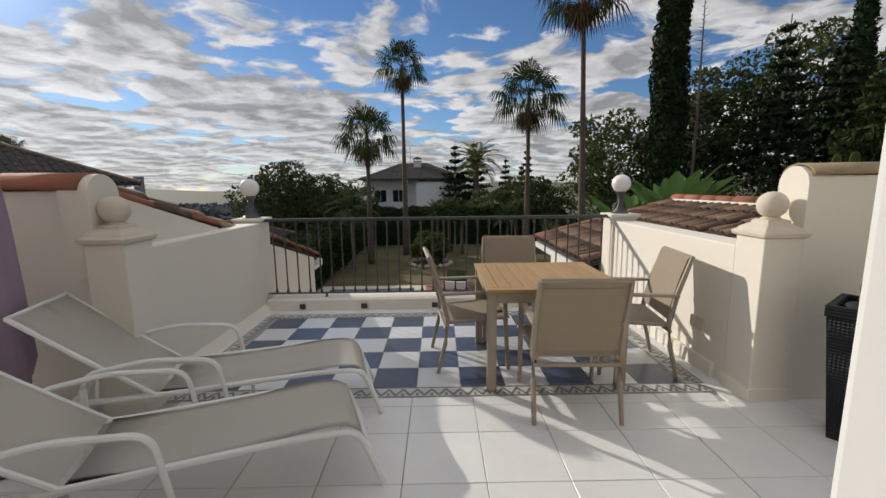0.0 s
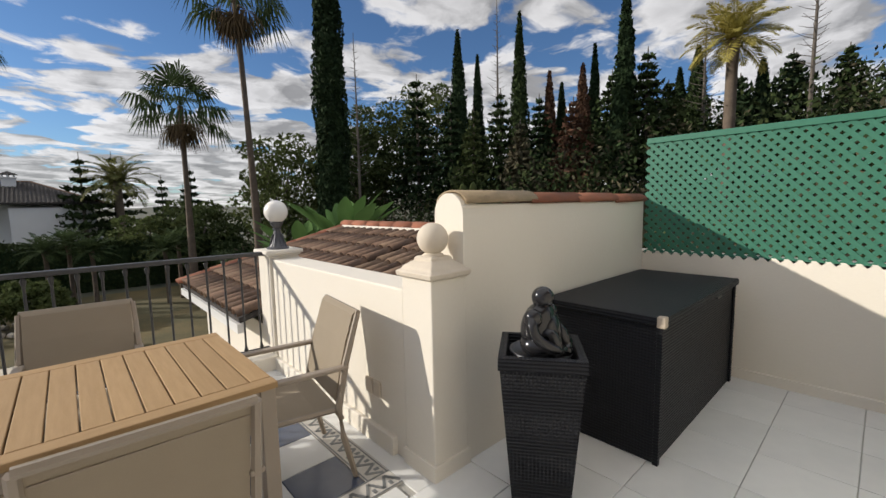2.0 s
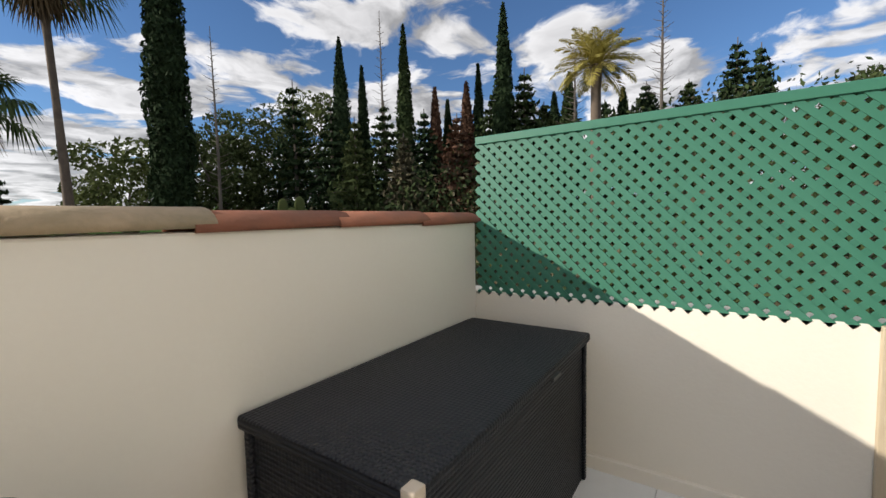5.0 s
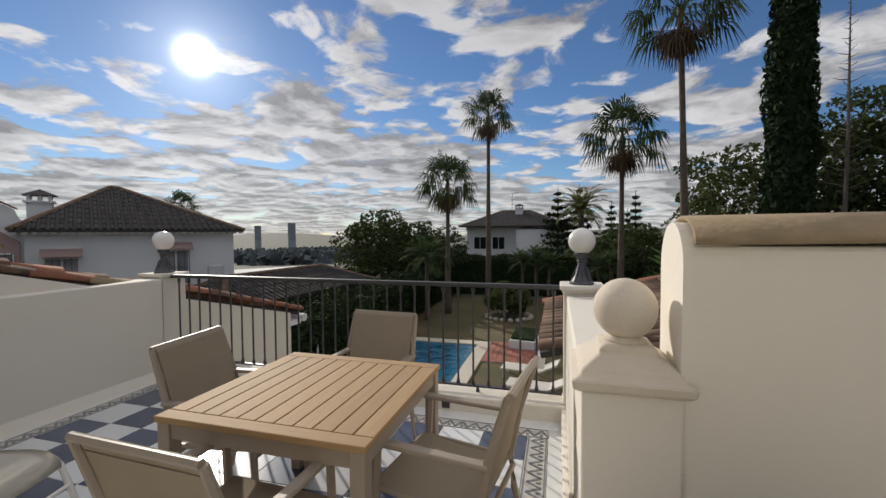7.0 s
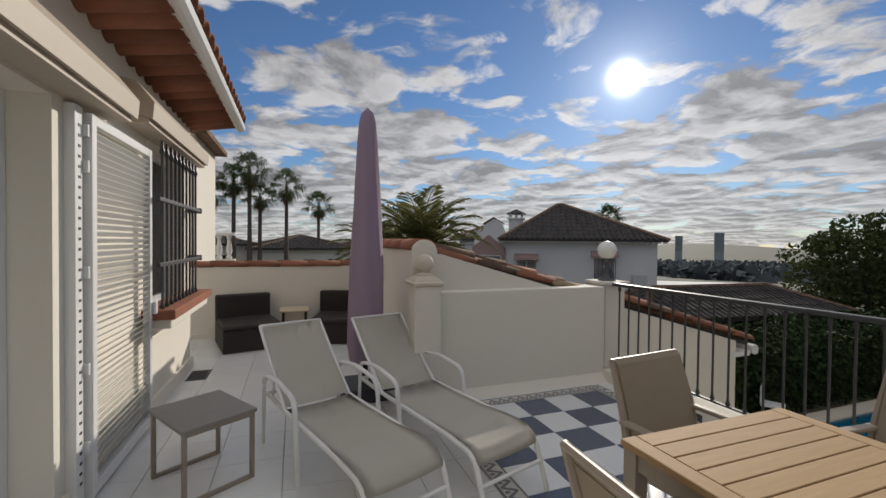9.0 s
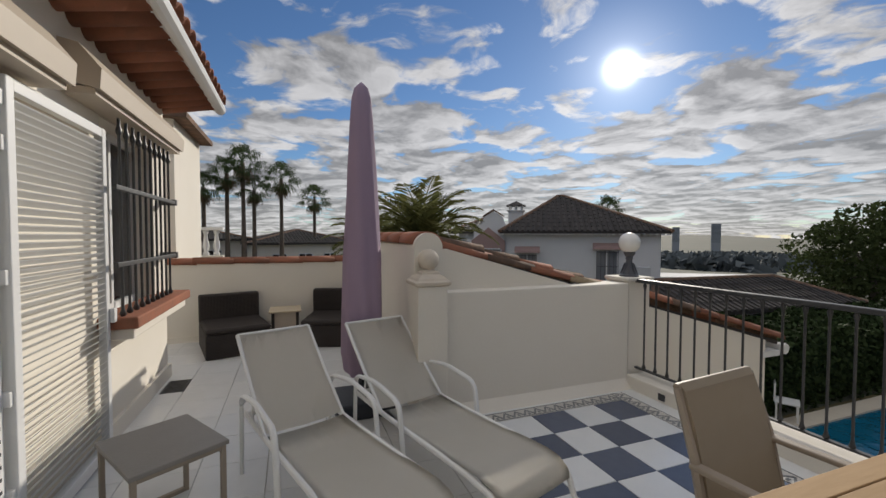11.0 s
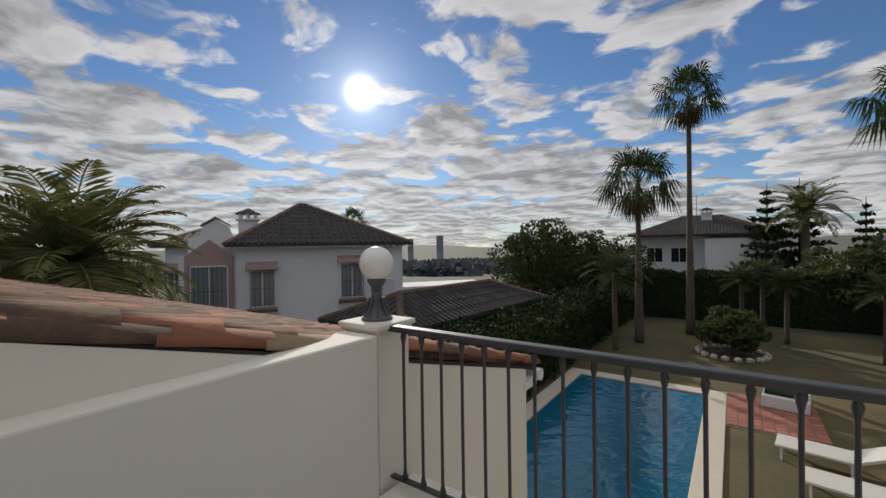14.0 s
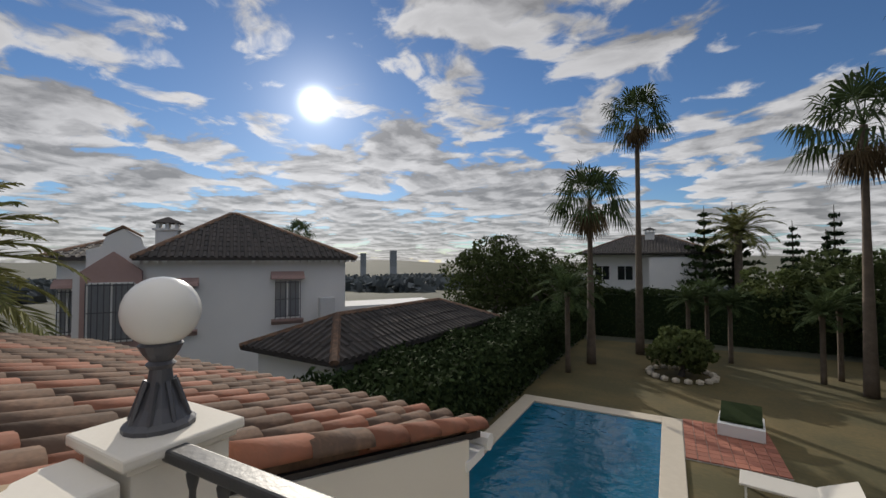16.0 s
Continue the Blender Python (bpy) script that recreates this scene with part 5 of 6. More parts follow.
fan_palm(-1.95, 26.6, 8.7, 1.85, "tall slim fan palm rising behind the garden hedge")
fan_palm(-3.75, 23.6, 4.3, 2.1, "shorter full-crowned fan palm behind the pool", leaves=27)
fan_palm(5.2, 23.3, 6.2, 2.25, "fan palm with drooping dead leaves near the tall cypress")
fan_palm(7.05, 19.6, 10.2, 2.4, "very tall fan palm with a smooth leaning trunk", -2.6, -0.35)
for x, y, t, c in ((-28.4, -5.2, 5.1, 1.3), (-28.7, -3.6, 4.6, 1.4), (-28.9, -2.3, 5.6, 1.5), (-29.2, -0.7, 4.6, 1.3), (-28.9, -1.3, 6.3, 1.6), (-30.9, 1.0, 5.6, 1.7), (-34.8, 3.5, 4.6, 1.6), (-33, -5.8, 3.4, 1.3)):
    fan_palm(x, y, t, c, "distant slender fan palm in the western row", -4.0, rng.uniform(-0.3, 0.3), "western palms", 0.2, 18)
fan_palm(-37, 36.5, 4.6, 2.2, "distant fan palm behind the neighbour's roof", -6, 0, "western palms")


def feather_palm(x, y, z0, top, length, mat, label, fronds=38, trunk=0.3, droop=0.9):
    p = thing("feather_palm", label, "palm tree", "", (x, y, z0))
    H = top - z0
    part("trunk", tube(bmesh.new(), [(0, 0, H * i / 8) for i in range(9)], [trunk * (1.1 - 0.02 * i) + (0.05 if i == 8 else 0) for i in range(9)], 10), BARK, p, "", True)
    V, F2 = [], []
    for k in range(fronds):
        az = k * 2.399963
        el = 1.3 - 1.75 * (k / fronds)
        L = length * rng.uniform(0.85, 1.1)
        hd = Vector((math.cos(az), math.sin(az), 0))
        side = Vector((-math.sin(az), math.cos(az), 0))
        pts = []
        for i in range(15):
            s = i / 14
            e = el - droop * s * s * 1.25
            step = Vector(hd) * math.cos(e) + Vector((0, 0, math.sin(e)))
            pts.append((pts[-1] + step * L / 14) if pts else Vector((0, 0, H)))
        for i in range(1, 15):
            s = i / 14
            d = (pts[i] - pts[i - 1]).normalized()
            j = len(V)
            V += [pts[i - 1] + side * 0.02, pts[i - 1] - side * 0.02, pts[i] - side * 0.015, pts[i] + side * 0.015]
            F2.append((j, j + 1, j + 2, j + 3))
            for h in (0.0, 0.5):
                b = pts[i - 1].lerp(pts[i], h)
                ln = L * 0.20 * (0.35 + math.sin(math.pi * min(1, s * 0.9 + 0.08)))
                for sg in (-1, 1):
                    tip = b + (side * sg * 0.8 + d * 0.65 + Vector((0, 0, 0.22 - 0.4 * s + rng.uniform(-0.15, 0.15)))) * ln
                    mid = b.lerp(tip, 0.45) + Vector((0, 0, 0.03))
                    w = d * L * 0.02
                    j = len(V)
                    V += [b, mid - w, tip, mid + w]
                    F2.append((j, j + 1, j + 2, j + 3))
    mesh_part("crown", V, F2, mat, p)


feather_palm(-11.4, 5.6, -4, 1.35, 2.6, DATE_LEAF, "low bushy date palm with arching fronds beyond the roof", 46, 0.35)
feather_palm(-14.5, 4.9, -4, 0.9, 2.3, DATE_LEAF, "broad date palm beside the neighbour's house", 40, 0.35)
feather_palm(-14.6, 7.0, -4, 0.3, 1.5, DATE_LEAF, "small date palm below the neighbour's windows", 34)
feather_palm(17.0, 4.75, 0.0, 6.55, 1.5, GOLD_LEAF, "yellowing date palm above the green lattice", 40, 0.17, 0.75)
feather_palm(-4.35, 21.6, -3, 0.3, 1.6, PALM_LEAF, "slim young palm with feathery crown on the lawn", 20, 0.1)
feather_palm(4.6, 47.5, -3, 4.1, 3.2, DATE_LEAF, "dark date palm beyond the villa", 30)
for x, y, t in ((0.1, 27.0, -0.3), (0.9, 27.6, -0.1), (1.7, 26.6, -0.4), (4.3, 24.5, -0.4), (5.0, 25.3, -0.2)):
    feather_palm(x, y, -3, t, 1.1, PALM_LEAF, "slender yucca-like palm in the garden bed", 26, 0.09, 0.5)


def cone_tree(x, y, z0, top, rad, mat, label, kind="cypress_tree", n=2600, size=0.16, group="hillside trees", power=0.75):
    """Narrow conifer: trunk and foliage sprays packed in an uneven spindle."""
    t = thing(kind, label, "tree", group, (x, y, z0))
    H = top - z0
    part("trunk", tube(bmesh.new(), [(0, 0, 0), (0, 0, H * 0.5), (0, 0, H * 0.96)], [rad * 0.14 + 0.05, rad * 0.09 + 0.03, 0.02], 6), GREY_BARK, t)
    s = rng.uniform(0.03, 1, n)
    az = rng.uniform(0, 2 * math.pi, n)
    prof = rad * np.minimum(1.0, (1 - s) ** power * 1.35) * np.minimum(1.0, 0.35 + s * 3.2)
    lump = 1 + 0.10 * np.sin(az * 3 + s * 23) + 0.09 * np.sin(az * 5 - s * 41 + 1)
    r = prof * lump * np.sqrt(rng.uniform(0.45, 1, n))
    c = np.stack((r * np.cos(az), r * np.sin(az), H * (0.04 + 0.96 * s)), 1)
    v, f = leaf_mesh(c, size, 1.3, 2.6)
    mesh_part("crown", v, f, mat, t)
    core = [(0.02, H * 0.03)] + [(max(0.01, 0.72 * rad * min(1.0, (1 - q) ** power * 1.35) * min(1.0, 0.35 + q * 3.2)), H * (0.04 + 0.96 * q)) for q in np.linspace(0.02, 0.97, 14)]
    part("inner_foliage", lathe(bmesh.new(), core, (0, 0, 0), 10), mat, t, "", True)


def tier_tree(x, y, z0, top, rad, mat, label, tiers=12, group="hillside trees", droop=0.15, n=60, size=0.16):
    """Open conifer with whorls of level branches."""
    t = thing("conifer_tree", label, "tree", group, (x, y, z0))
    H = top - z0
    bm = tube(bmesh.new(), [(0, 0, 0), (0, 0, H)], [rad * 0.07 + 0.05, 0.02], 6)
    cs = []
    for k in range(tiers):
        s = 0.25 + 0.74 * k / tiers
        L = rad * (1.02 - s) * 1.35
        for b in range(6):
            a = b * math.pi / 3 + k * 0.5 + rng.uniform(-0.2, 0.2)
            l = L * rng.uniform(0.75, 1.1)
            end = Vector((l * math.cos(a), l * math.sin(a), H * s - droop * l + 0.05))
            tube(bm, [(0, 0, H * s), end], [0.03, 0.01], 4)
            m = max(6, int(n * l / rad))
            q = rng.uniform(0.2, 1.05, m)[:, None]
            cs.append(np.array([[0, 0, H * s]]) + q * (np.array(end) - np.array([0, 0, H * s])) + rng.normal(size=(m, 3)) * (0.09 * l + 0.03, 0.09 * l + 0.03, 0.05 * l + 0.02))
    part("trunk", bm, GREY_BARK, t)
    v, f = leaf_mesh(np.concatenate(cs), size, 0.4, 2.2)
    mesh_part("crown", v, f, mat, t)


def round_tree(x, y, z0, top, rad, mat, label, clumps=26, n=170, size=0.16, group="garden trees", limbs=True, flat=0.75):
    """Forked trunk with limbs that carry separate clumps of leaves."""
    t = thing("broadleaf_tree", label, "tree", group, (x, y, z0))
    H = top - z0
    bm = tube(bmesh.new(), [(0, 0, 0), (0.1, 0, H * 0.3), (0, 0.1, H * 0.5)], [0.05 * rad + 0.08, 0.04 * rad + 0.06, 0.03 * rad + 0.03], 7)
    cs = []
    for k in range(clumps):
        a = k * 2.399963
        q = (k + 0.5) / clumps
        e = math.asin(max(-0.98, 1 - 1.9 * q))
        rr = rad * rng.uniform(0.55, 0.95)
        c = np.array((rr * math.cos(a) * math.cos(e), rr * math.sin(a) * math.cos(e), H - rad * flat * 1.1 + rr * flat * math.sin(e)))
        if limbs and k % 4 == 0:
            tube(bm, [(0, 0.05, H * 0.42), Vector(c) * 0.55 + Vector((0, 0, H * 0.22)), c], [0.03 * rad + 0.02, 0.05, 0.015], 5)
        cr = rad * rng.uniform(0.20, 0.40)
        d = rng.normal(size=(n, 3))
        d /= np.linalg.norm(d, axis=1)[:, None]
        cs.append(c + d * cr * np.cbrt(rng.uniform(0.25, 1, n))[:, None] * (1.15, 1.15, 0.75))
    part("trunk", bm, GREY_BARK, t)
    v, f = leaf_mesh(np.concatenate(cs), size, 0.2, 1.9)
    mesh_part("crown", v, f, mat, t)


# the tall dark cypress and the hillside
cone_tree(8.3, 15.0, -2.2, 12.2, 0.58, CYPRESS, "tall dense dark cypress standing alone above the roof", n=15000, size=0.075, power=0.42)
C0 = (1.5, 1.2)


def polar(deg, dist):
    return C0[0] + dist * math.cos(radians(deg)), C0[1] + dist * math.sin(radians(deg))


for deg, dist, el, rad, kind, mat, lab in (
        (44.3, 24, 22.5, 0.75, "c", CYPRESS, "slim dark cypress on the hillside"), (41.6, 25, 19.5, 0.5, "c", CYPRESS, "small slim cypress on the hillside"),
        (36.0, 23, 24, 0.62, "c", HEDGE_LEAF, "narrow greenish cypress on the hillside"), (32.0, 23, 17, 0.5, "c", BROWN_FOLIAGE, "short half-dry cypress on the hillside"),
        (27.8, 22, 17.5, 0.55, "c", BROWN_FOLIAGE, "rust-brown dead cypress among green ones"), (26.3, 24, 19.5, 0.42, "c", CYPRESS, "thin dark cypress behind the dead one"),
        (22.8, 19, 25.5, 0.62, "c", CYPRESS, "tall dark cypress on the hillside"), (14.8, 22, 17.5, 0.65, "c", HEDGE_LEAF, "green cypress beside the yellow palm"),
        (16.6, 22, 15.5, 0.45, "c", CYPRESS, "short dark cypress on the hillside"), (30.4, 24, 15.5, 0.45, "c", CYPRESS, "short cypress in the hillside row"), (10.0, 22, 15, 0.5, "c", CYPRESS, "short cypress by the palm"),
        (20.2, 19, 18.5, 1.7, "t", HEDGE_LEAF, "dense green fir on the hillside"), (51.5, 23, 17.5, 1.8, "t", CYPRESS, "dark fir on the hillside"), (45.5, 22, 15.5, 1.6, "t", CYPRESS, "dark fir below the cypresses"),
        (7.5, 23, 15.5, 1.9, "t", CYPRESS, "dark fir above the lattice"), (3.2, 24, 15, 1.6, "t", HEDGE_LEAF, "green fir above the lattice"), (-1.2, 24, 18.2, 1.5, "t", CYPRESS, "tall fir above the lattice"), (-3.2, 23, 17.2, 1.3, "t", CYPRESS, "fir beside a taller one"),
        (49.0, 26, 16.8, 2.6, "r", LIGHT_LEAF, "bright green rounded pine"), (56.5, 26, 15, 3.0, "r", TREE_LEAF, "broad light green tree on the hillside"), (60.0, 24, 12, 2.4, "r", TREE_LEAF, "broad tree behind the cypress"), (69.5, 24, 10, 2.5, "r", LIGHT_LEAF, "rounded light tree beside the tall cypress"),
        (-10.0, 26, 13.6, 2.0, "r", TREE_LEAF, "flat-crowned green pine above the lattice"), (38.6, 21, 15.5, 1.7, "t", HEDGE_LEAF, "green fir below the slim cypresses"), (33.4, 21, 14.5, 1.5, "t", CYPRESS, "dark fir among dry trees"), (29.0, 20, 13.8, 1.5, "t", BROWN_FOLIAGE, "half-dry brown fir on the hillside"), (24.2, 21, 16.5, 1.6, "t", HEDGE_LEAF, "green fir beside the dead cypress"), (17.8, 20, 14.5, 1.5, "t", TREE_LEAF, "light green fir below the palm"), (36.0, 19, 11.5, 1.3, "t", SCRUB, "dry twiggy fir on the hillside"), (12.0, 20, 14.0, 1.5, "t", CYPRESS, "dark fir above the lattice"), (42.4, 20, 13.5, 1.5, "t", TREE_LEAF, "light green fir on the hillside")):
    x, y = polar(deg + (1.4 if 14 < deg < 46 else 0), dist)
    top = 1.47 + dist * math.tan(radians(el))
    z0 = height(x, y) - 0.1
    if kind == "c":
        cone_tree(x, y, z0, top, rad, mat, lab, n=4200, size=0.085)
    elif kind == "t":
        tier_tree(x, y, z0, top, rad, mat, lab, 14, n=70, size=0.13)
    else:
        round_tree(x, y, z0, top, rad, mat, lab, 34, 230, 0.12, "hillside trees", True, 1.25)


def bare_tree(x, y, z0, top, label):
    t = thing("bare_tree", label, "tree", "hillside trees", (x, y, z0))
    H = top - z0
    bm = tube(bmesh.new(), [(0, 0, 0), (0.05, 0, H * 0.6), (0, 0, H)], [0.10, 0.06, 0.012], 6)
    for k in range(60):
        s = 0.45 + 0.52 * k / 60
        a = k * 2.4
        L = (1.05 - s) * 1.6 * rng.uniform(0.5, 1)
        tube(bm, [(0, 0, H * s), (L * 0.5 * math.cos(a), L * 0.5 * math.sin(a), H * s + 0.18 * L), (L * math.cos(a), L * math.sin(a), H * s + 0.45 * L)], [0.018, 0.012, 0.005], 4)
    part("trunk", bm, GREY_BARK, t)


for deg, dist, el in ((60.0, 20, 22), (40.4, 23, 25.5), (5.9, 20, 25.5), (15.5, 21, 20)):
    x, y = polar(deg, dist)
    bare_tree(x, y, height(x, y) - 0.1, 1.47 + dist * math.tan(radians(el)), "leafless slender tree on the hillside")

# undergrowth over the hillside
cs = []
for k in range(640):
    deg, dist = rng.uniform(-25, 80), rng.uniform(9.5, 27)
    x, y = polar(deg, dist)
    if x < 6.8 + (0 if y < 20 else 1.5):
        continue
    h = rng.uniform(0.8, 2.2) if dist < 15 else rng.uniform(1.6, 4.4)
    z = height(x, y)
    d = rng.normal(size=(150, 3))
    d /= np.linalg.norm(d, axis=1)[:, None]
    cs.append(np.array((x, y, z + h * 0.45)) + d * np.cbrt(rng.uniform(0.2, 1, 150))[:, None] * (h * 0.6, h * 0.6, h * 0.6))
cs = np.concatenate(cs)
for nm, mt, sel in (("undergrowth", HEDGE_LEAF, 0), ("light_undergrowth", TREE_LEAF, 1), ("dry_undergrowth", SCRUB, 2)):
    idx = (np.arange(len(cs)) // 150) % 4
    pick = cs[(idx == sel) | ((idx == 3) & (sel == 0))]
    v, f = leaf_mesh(pick, 0.095, 0.2, 2.2)
    tagged(mesh_part(nm, v, f, mt), "tangled dark shrubs and scrub covering the hillside", "undergrowth", "", "stuff")

# garden trees, hedges and shrubs
round_tree(-12.5, 34, -4, 3.6, 3.6, TREE_LEAF, "broad dark evergreen tree behind the outbuilding", 34, 260, 0.16, flat=0.9)
round_tree(-8.6, 32.5, -4, 2.6, 2.6, TREE_LEAF, "lighter airy tree beside the evergreen", 22, 120, 0.14)
round_tree(-6.3, 30.5, -4, 1.9, 2.2, TREE_LEAF, "small feathery tree behind the palms", 20, 120, 0.13)
round_tree(-15, 44, -5, 1.2, 3.0, HEDGE_LEAF, "dark tree below the horizon", 20, 140, 0.2)
round_tree(7.5, 32, -3, 2.2, 3.0, TREE_LEAF, "olive-toned leafy garden tree", 26, 170, 0.16)
round_tree(4.5, 33, -3, 1.3, 2.4, LIGHT_LEAF, "bright garden tree behind the hedge", 22, 150, 0.15)
for x, y, t, r in ((2.2, 48.5, 6.6, 2.3), (4.5, 50.0, 7.0, 2.3)):
    tier_tree(x, y, -3, t, r, HEDGE_LEAF, "tiered araucaria beyond the villa", 9, "araucarias", -0.12, 60, 0.22)
for x, y, t, r in ((6.7, 40, 4.3, 1.2), (8.3, 38, 5.0, 1.3), (-15.5, 47, 2.2, 1.1), (-13.8, 48, 1.8, 1.0), (7.4, 36, 3.4, 1.0)):
    tier_tree(x, y, -4, t, r, CYPRESS, "dark pointed conifer in the gardens", 12, "garden conifers")
round_tree(-0.3, 23.2, -3, -1.0, 1.15, LIGHT_LEAF, "rounded green bush ringed by stones", 22, 160, 0.11, limbs=False)
st = thing("stone_ring", "low ring of pale stones round the bush", "edging", at=(-0.3, 23.2, -2.98))
for i in range(18):
    a = i * math.pi / 9
    bm = bmesh.new()
    bmesh.ops.create_icosphere(bm, subdivisions=1, radius=0.16, matrix=Matrix.LocRotScale((1.15 * math.cos(a), 1.15 * math.sin(a), 0.08), None, (1, 1, 0.75)))
    part("stone", bm, COPING, st)


def hedge(name, x0, x1, y0, y1, top, n, label, mat=HEDGE_LEAF):
    """A clipped hedge: a dark core and a skin of leaves."""
    h = thing(name, label, "hedge")
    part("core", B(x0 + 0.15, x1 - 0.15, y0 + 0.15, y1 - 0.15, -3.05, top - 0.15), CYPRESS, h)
    u = rng.uniform(0, 1, (n, 3))
    p = np.array((x0, y0, -3.0)) + u * np.array((x1 - x0, y1 - y0, top + 3.0))
    side = rng.integers(0, 5, n)
    wob = 0.12 * np.sin(p[:, 0] * 2.1 + p[:, 1] * 1.7) + rng.normal(size=n) * 0.08
    p[side == 0, 0] = x0
    p[side == 1, 0] = x1
    p[side == 2, 1] = y0
    p[side >= 3, 2] = top
    p[:, 2] += np.where(side >= 3, wob, 0)
    p[:, 0] += np.where(side < 2, wob, 0)
    v, f = leaf_mesh(p, 0.085, 0.4, 1.8)
    tagged(mesh_part("leaves", v, f, mat, h), kind="stuff")


hedge("side_hedge", -7.9, -5.35, 8.5, 31, -1.15, 48000, "thick clipped hedge along the outbuilding")
hedge("back_hedge", -7.9, 9.5, 31, 33, -0.35, 30000, "tall dark hedge closing the garden")
hedge("right_hedge", 7.2, 9.0, 9, 31, -0.7, 16000, "dark hedge at the foot of the hillside")


def big_leaf_plant(x, y, z0, h, label, n=16):
    p = thing("banana_plant", label, "plant", "", (x, y, z0))
    part("stem", tube(bmesh.new(), [(0, 0, height(x, y) - z0 - 0.1), (0.05, 0, 0.1)], [0.16, 0.10], 8), BIG_LEAF, p)
    for k in range(n):
        a, e = k * 2.4, rng.uniform(0.75, 1.35)
        d = Vector((math.cos(a) * math.cos(e), math.sin(a) * math.cos(e), math.sin(e)))
        s = d.cross(Vector((0, 0, 1))).normalized()
        L = h * rng.uniform(0.75, 1.1)
        V, F2 = [], []
        m = 8
        for i in range(m + 1):
            q = i / m
            c = d * L * q + Vector((math.cos(a), math.sin(a), 0)) * L * 0.22 * q * q - Vector((0, 0, L * 0.14 * q * q))
            w = L * (0.012 if q < 0.4 else 0.10 * math.sin(math.pi * min(1, (q - 0.38) / 0.64)) + 0.004)
            V += [c - s * w + Vector((0, 0, w * 0.35)), c, c + s * w + Vector((0, 0, w * 0.35))]
        for i in range(m):
            j = 3 * i
            F2 += [(j, j + 1, j + 4, j + 3), (j + 1, j + 2, j + 5, j + 4)]
        mesh_part("leaf", V, F2, BIG_LEAF, p, "", True)


big_leaf_plant(6.1, 10.4, 0.1, 2.0, "lush banana plant with broad upright leaves behind the roof", 24)
big_leaf_plant(5.2, 11.0, -0.1, 1.6, "smaller banana plant behind the roof", 18)
cac = thing("cactus", "pale prickly pear pads above the tall wall", "cactus", at=(5.6, 5.6, 0))
bm = bmesh.new()
for cx, cz, s in ((0, 1.55, 0.13), (0.12, 1.72, 0.10), (-0.12, 1.70, 0.09), (0.2, 1.58, 0.09)):
    bmesh.ops.create_uvsphere(bm, u_segments=10, v_segments=8, radius=s, matrix=Matrix.LocRotScale((cx, 0, cz), None, (0.8, 0.25, 1.2)))
part("pads", bm, LIGHT_LEAF, cac, "", True)

# dark wooded bands in the valley
cs = []
for k in range(420):
    a, r = radians(rng.uniform(85, 200)), rng.uniform(70, 330)
    x, y = r * math.cos(a), r * math.sin(a)
    z = height(x, y)
    s = r * 0.016
    d = rng.normal(size=(60, 3))
    d /= np.linalg.norm(d, axis=1)[:, None]
    cs.append(np.array((x, y, z + s * 0.5)) + d * (s * 2.2, s * 2.2, s))
# the haze over these woods is only their blue-grey leaf colour
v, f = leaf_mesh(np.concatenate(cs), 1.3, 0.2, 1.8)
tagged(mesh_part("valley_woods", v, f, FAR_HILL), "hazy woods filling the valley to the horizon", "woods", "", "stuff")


# ---- floor tiles ----
def tiles(name, x0, x1, y0, y1, size, gap, pick, ox=0.0, oy=0.0):
    cache = {}
    i0, i1 = math.floor((x0 - ox) / size), math.ceil((x1 - ox) / size)
    j0, j1 = math.floor((y0 - oy) / size), math.ceil((y1 - oy) / size)
    for i in range(i0, i1):
        for j in range(j0, j1):
            a, b = max(x0, ox + i * size), min(x1, ox + (i + 1) * size)
            c, d = max(y0, oy + j * size), min(y1, oy + (j + 1) * size)
            if b - a < 0.02 or d - c < 0.02:
                continue
            mat = pick(i, j)
            k = (round(b - a, 3), round(d - c, 3), mat.name)
            if k not in cache:
                bm = bmesh.new()
                w, h, g = (b - a) / 2 - gap / 2, (d - c) / 2 - gap / 2, 0.0025
                vs = [bm.verts.new((sx * (w - q), sy * (h - q), z)) for q, z in ((0, -0.0125), (0, -g), (g, 0.0)) for sx, sy in ((-1, -1), (1, -1), (1, 1), (-1, 1))]
                for r in (0, 4):
                    for q in range(4):
                        bm.faces.new((vs[r + q], vs[r + (q + 1) % 4], vs[r + 4 + (q + 1) % 4], vs[r + 4 + q]))
                bm.faces.new(vs[8:12])
                me = bpy.data.meshes.new(name)
                bm.to_mesh(me)
                bm.free()
                me.materials.append(mat)
                cache[k] = me
            o = new(name, cache[k])
            o.parent = FLOOR
            o.location = ((a + b) / 2, (c + d) / 2, random.uniform(-0.0004, 0.0004))


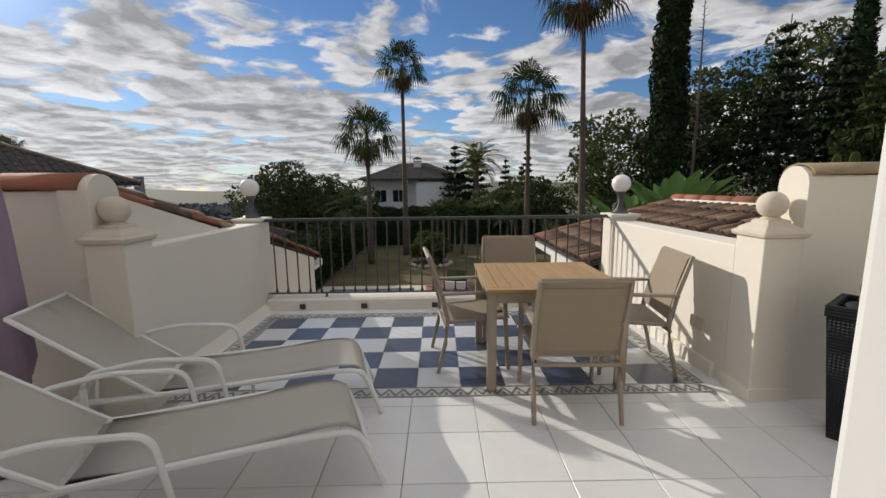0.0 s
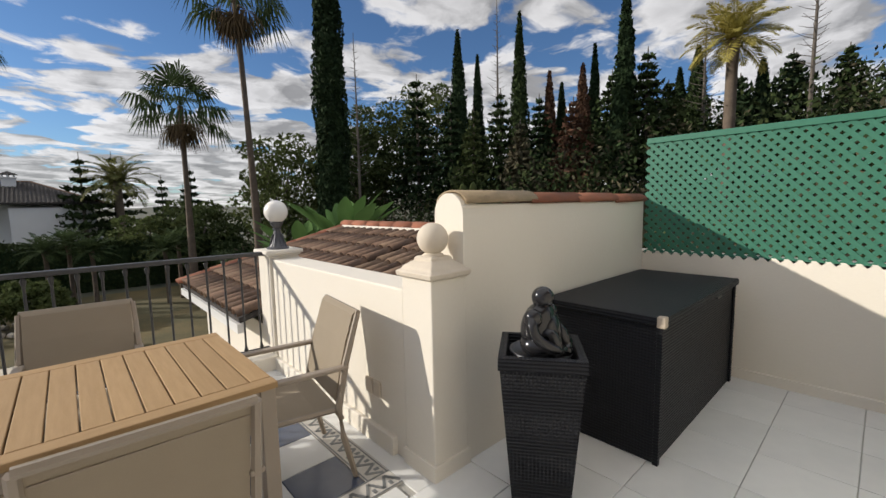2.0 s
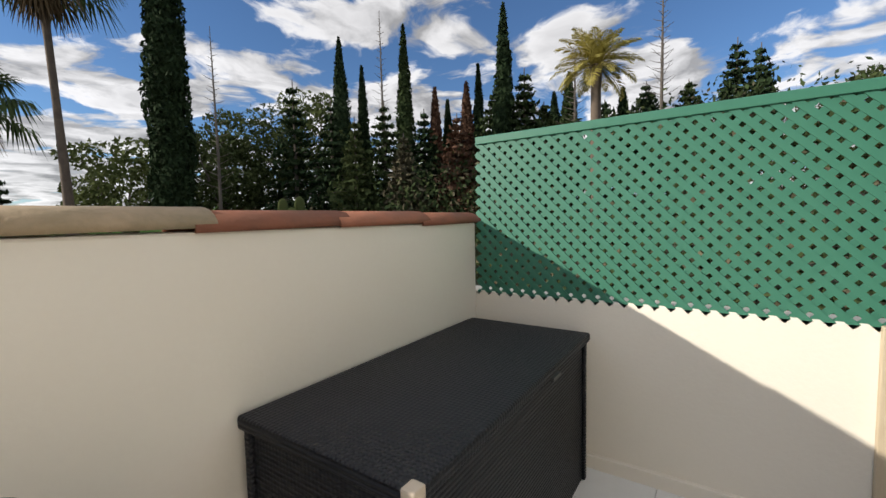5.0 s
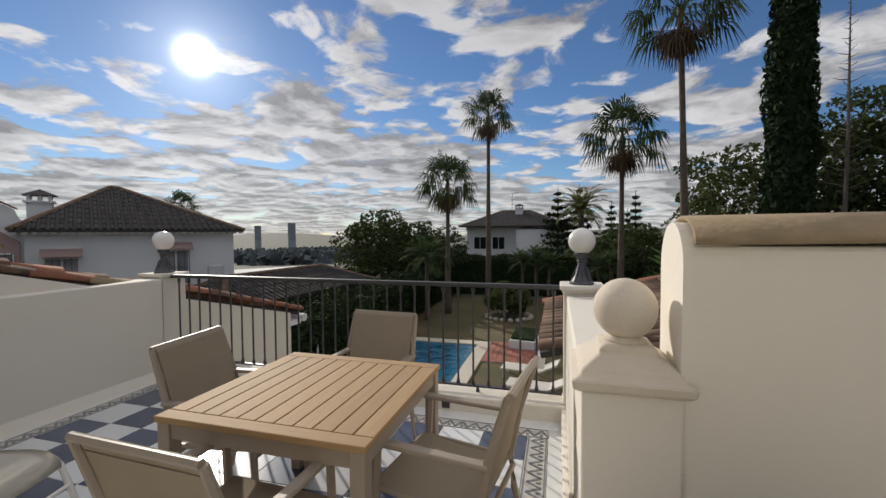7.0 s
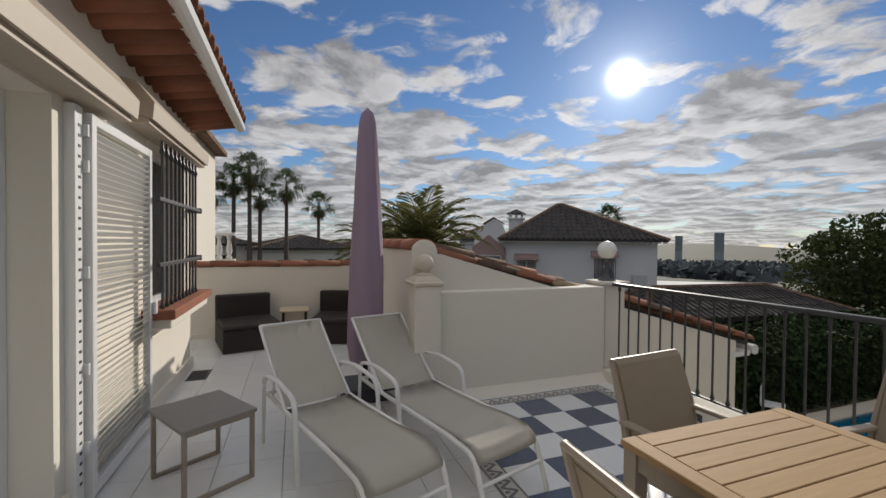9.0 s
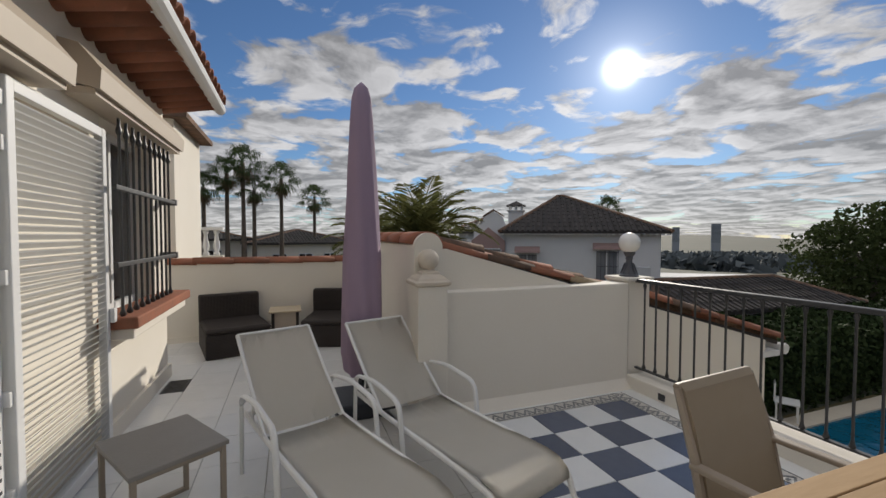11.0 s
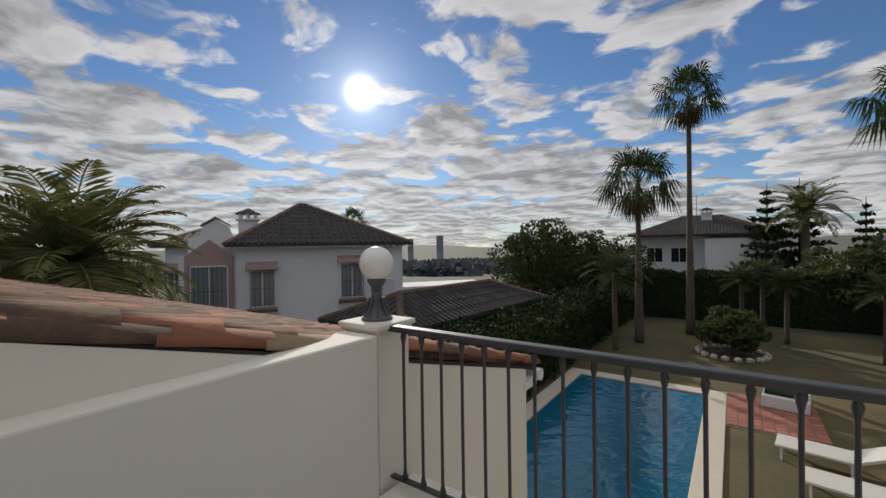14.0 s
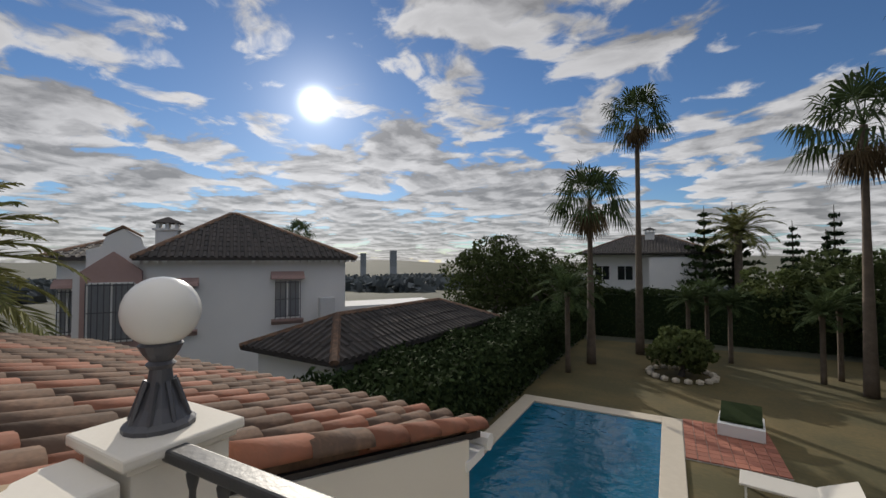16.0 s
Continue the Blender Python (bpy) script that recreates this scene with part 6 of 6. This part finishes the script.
T = 0.3265
tiles("chequer_tile", -1.63, 1.96, 2.92, 2.92 + 5 * T, T, 0.004, lambda i, j: WHITE_TILE if (i + j) % 2 == 0 else BLUE_TILE, 0.0, 2.92)
Y1 = 2.92 + 5 * T
tiles("marble_tile", -5.33, 4.92, -2.9, 2.66, 0.42, 0.004, lambda i, j: MARBLE, -0.02, -0.16)
tiles("marble_tile", -1.62, 2.06, 2.66, 2.775, 0.42, 0.004, lambda i, j: MARBLE, -0.02, 2.64)
bd = bmesh.new()
for x0, x1, y0, y1 in ((-1.78, 2.11, 2.78, 2.92), (-1.78, 2.11, Y1, Y1 + 0.14), (-1.78, -1.63, 2.92, Y1), (1.96, 2.11, 2.92, Y1)):
    box(bd, x0 + 0.002, x1 - 0.002, y0 + 0.002, y1 - 0.002, -0.0125, -0.001)
part("border_band", bd, BORDER_TILE, FLOOR, "patterned grey border tiles")
ed = bmesh.new()
for x0, x1, y0, y1 in ((-1.88, 2.24, Y1 + 0.142, 4.85), (-1.88, -1.78, 2.66, Y1 + 0.14), (2.112, 2.24, 2.66, Y1 + 0.14)):
    box(ed, x0, x1, y0, y1, -0.0125, -0.001)
part("edge_strip", ed, MARBLE, FLOOR)


def strip(bm, p, q, w, z=0.0015):
    p, q = Vector(p), Vector(q)
    d = (q - p).normalized()
    s = Vector((-d.y, d.x, 0)) * w / 2
    vs = [bm.verts.new((v.x, v.y, zz)) for zz in (-0.002, z) for v in (p - s, q - s, q + s, p + s)]
    for f in ((4, 5, 6, 7), (0, 1, 5, 4), (1, 2, 6, 5), (2, 3, 7, 6), (3, 0, 4, 7)):
        bm.faces.new([vs[i] for i in f])


bm = bmesh.new()
for (ax, ay), (bx, by), w in (((-1.78, 2.85), (2.11, 2.85), 0.14), ((-1.78, Y1 + 0.07), (2.11, Y1 + 0.07), 0.14), ((-1.705, 2.92), (-1.705, Y1), 0.15), ((2.035, 2.92), (2.035, Y1), 0.15)):
    a, b = Vector((ax, ay, 0)), Vector((bx, by, 0))
    d = (b - a).normalized()
    s = Vector((-d.y, d.x, 0))
    for e in (-0.062, 0.062):
        strip(bm, a + s * e, b + s * e, 0.008)
    n = int((b - a).length / 0.10)
    for i in range(n):
        p, q = a + (b - a) * (i / n), a + (b - a) * ((i + 1) / n)
        m = (p + q) / 2
        strip(bm, p - s * 0.045, m + s * 0.04, 0.017)
        strip(bm, m + s * 0.04, q - s * 0.045, 0.017)
        strip(bm, m - s * 0.045, m - s * 0.015, 0.02)
tagged(part("border_pattern", bm, BORDER_LINE, FLOOR, "dark zigzag line of the border tiles"), kind="stuff")
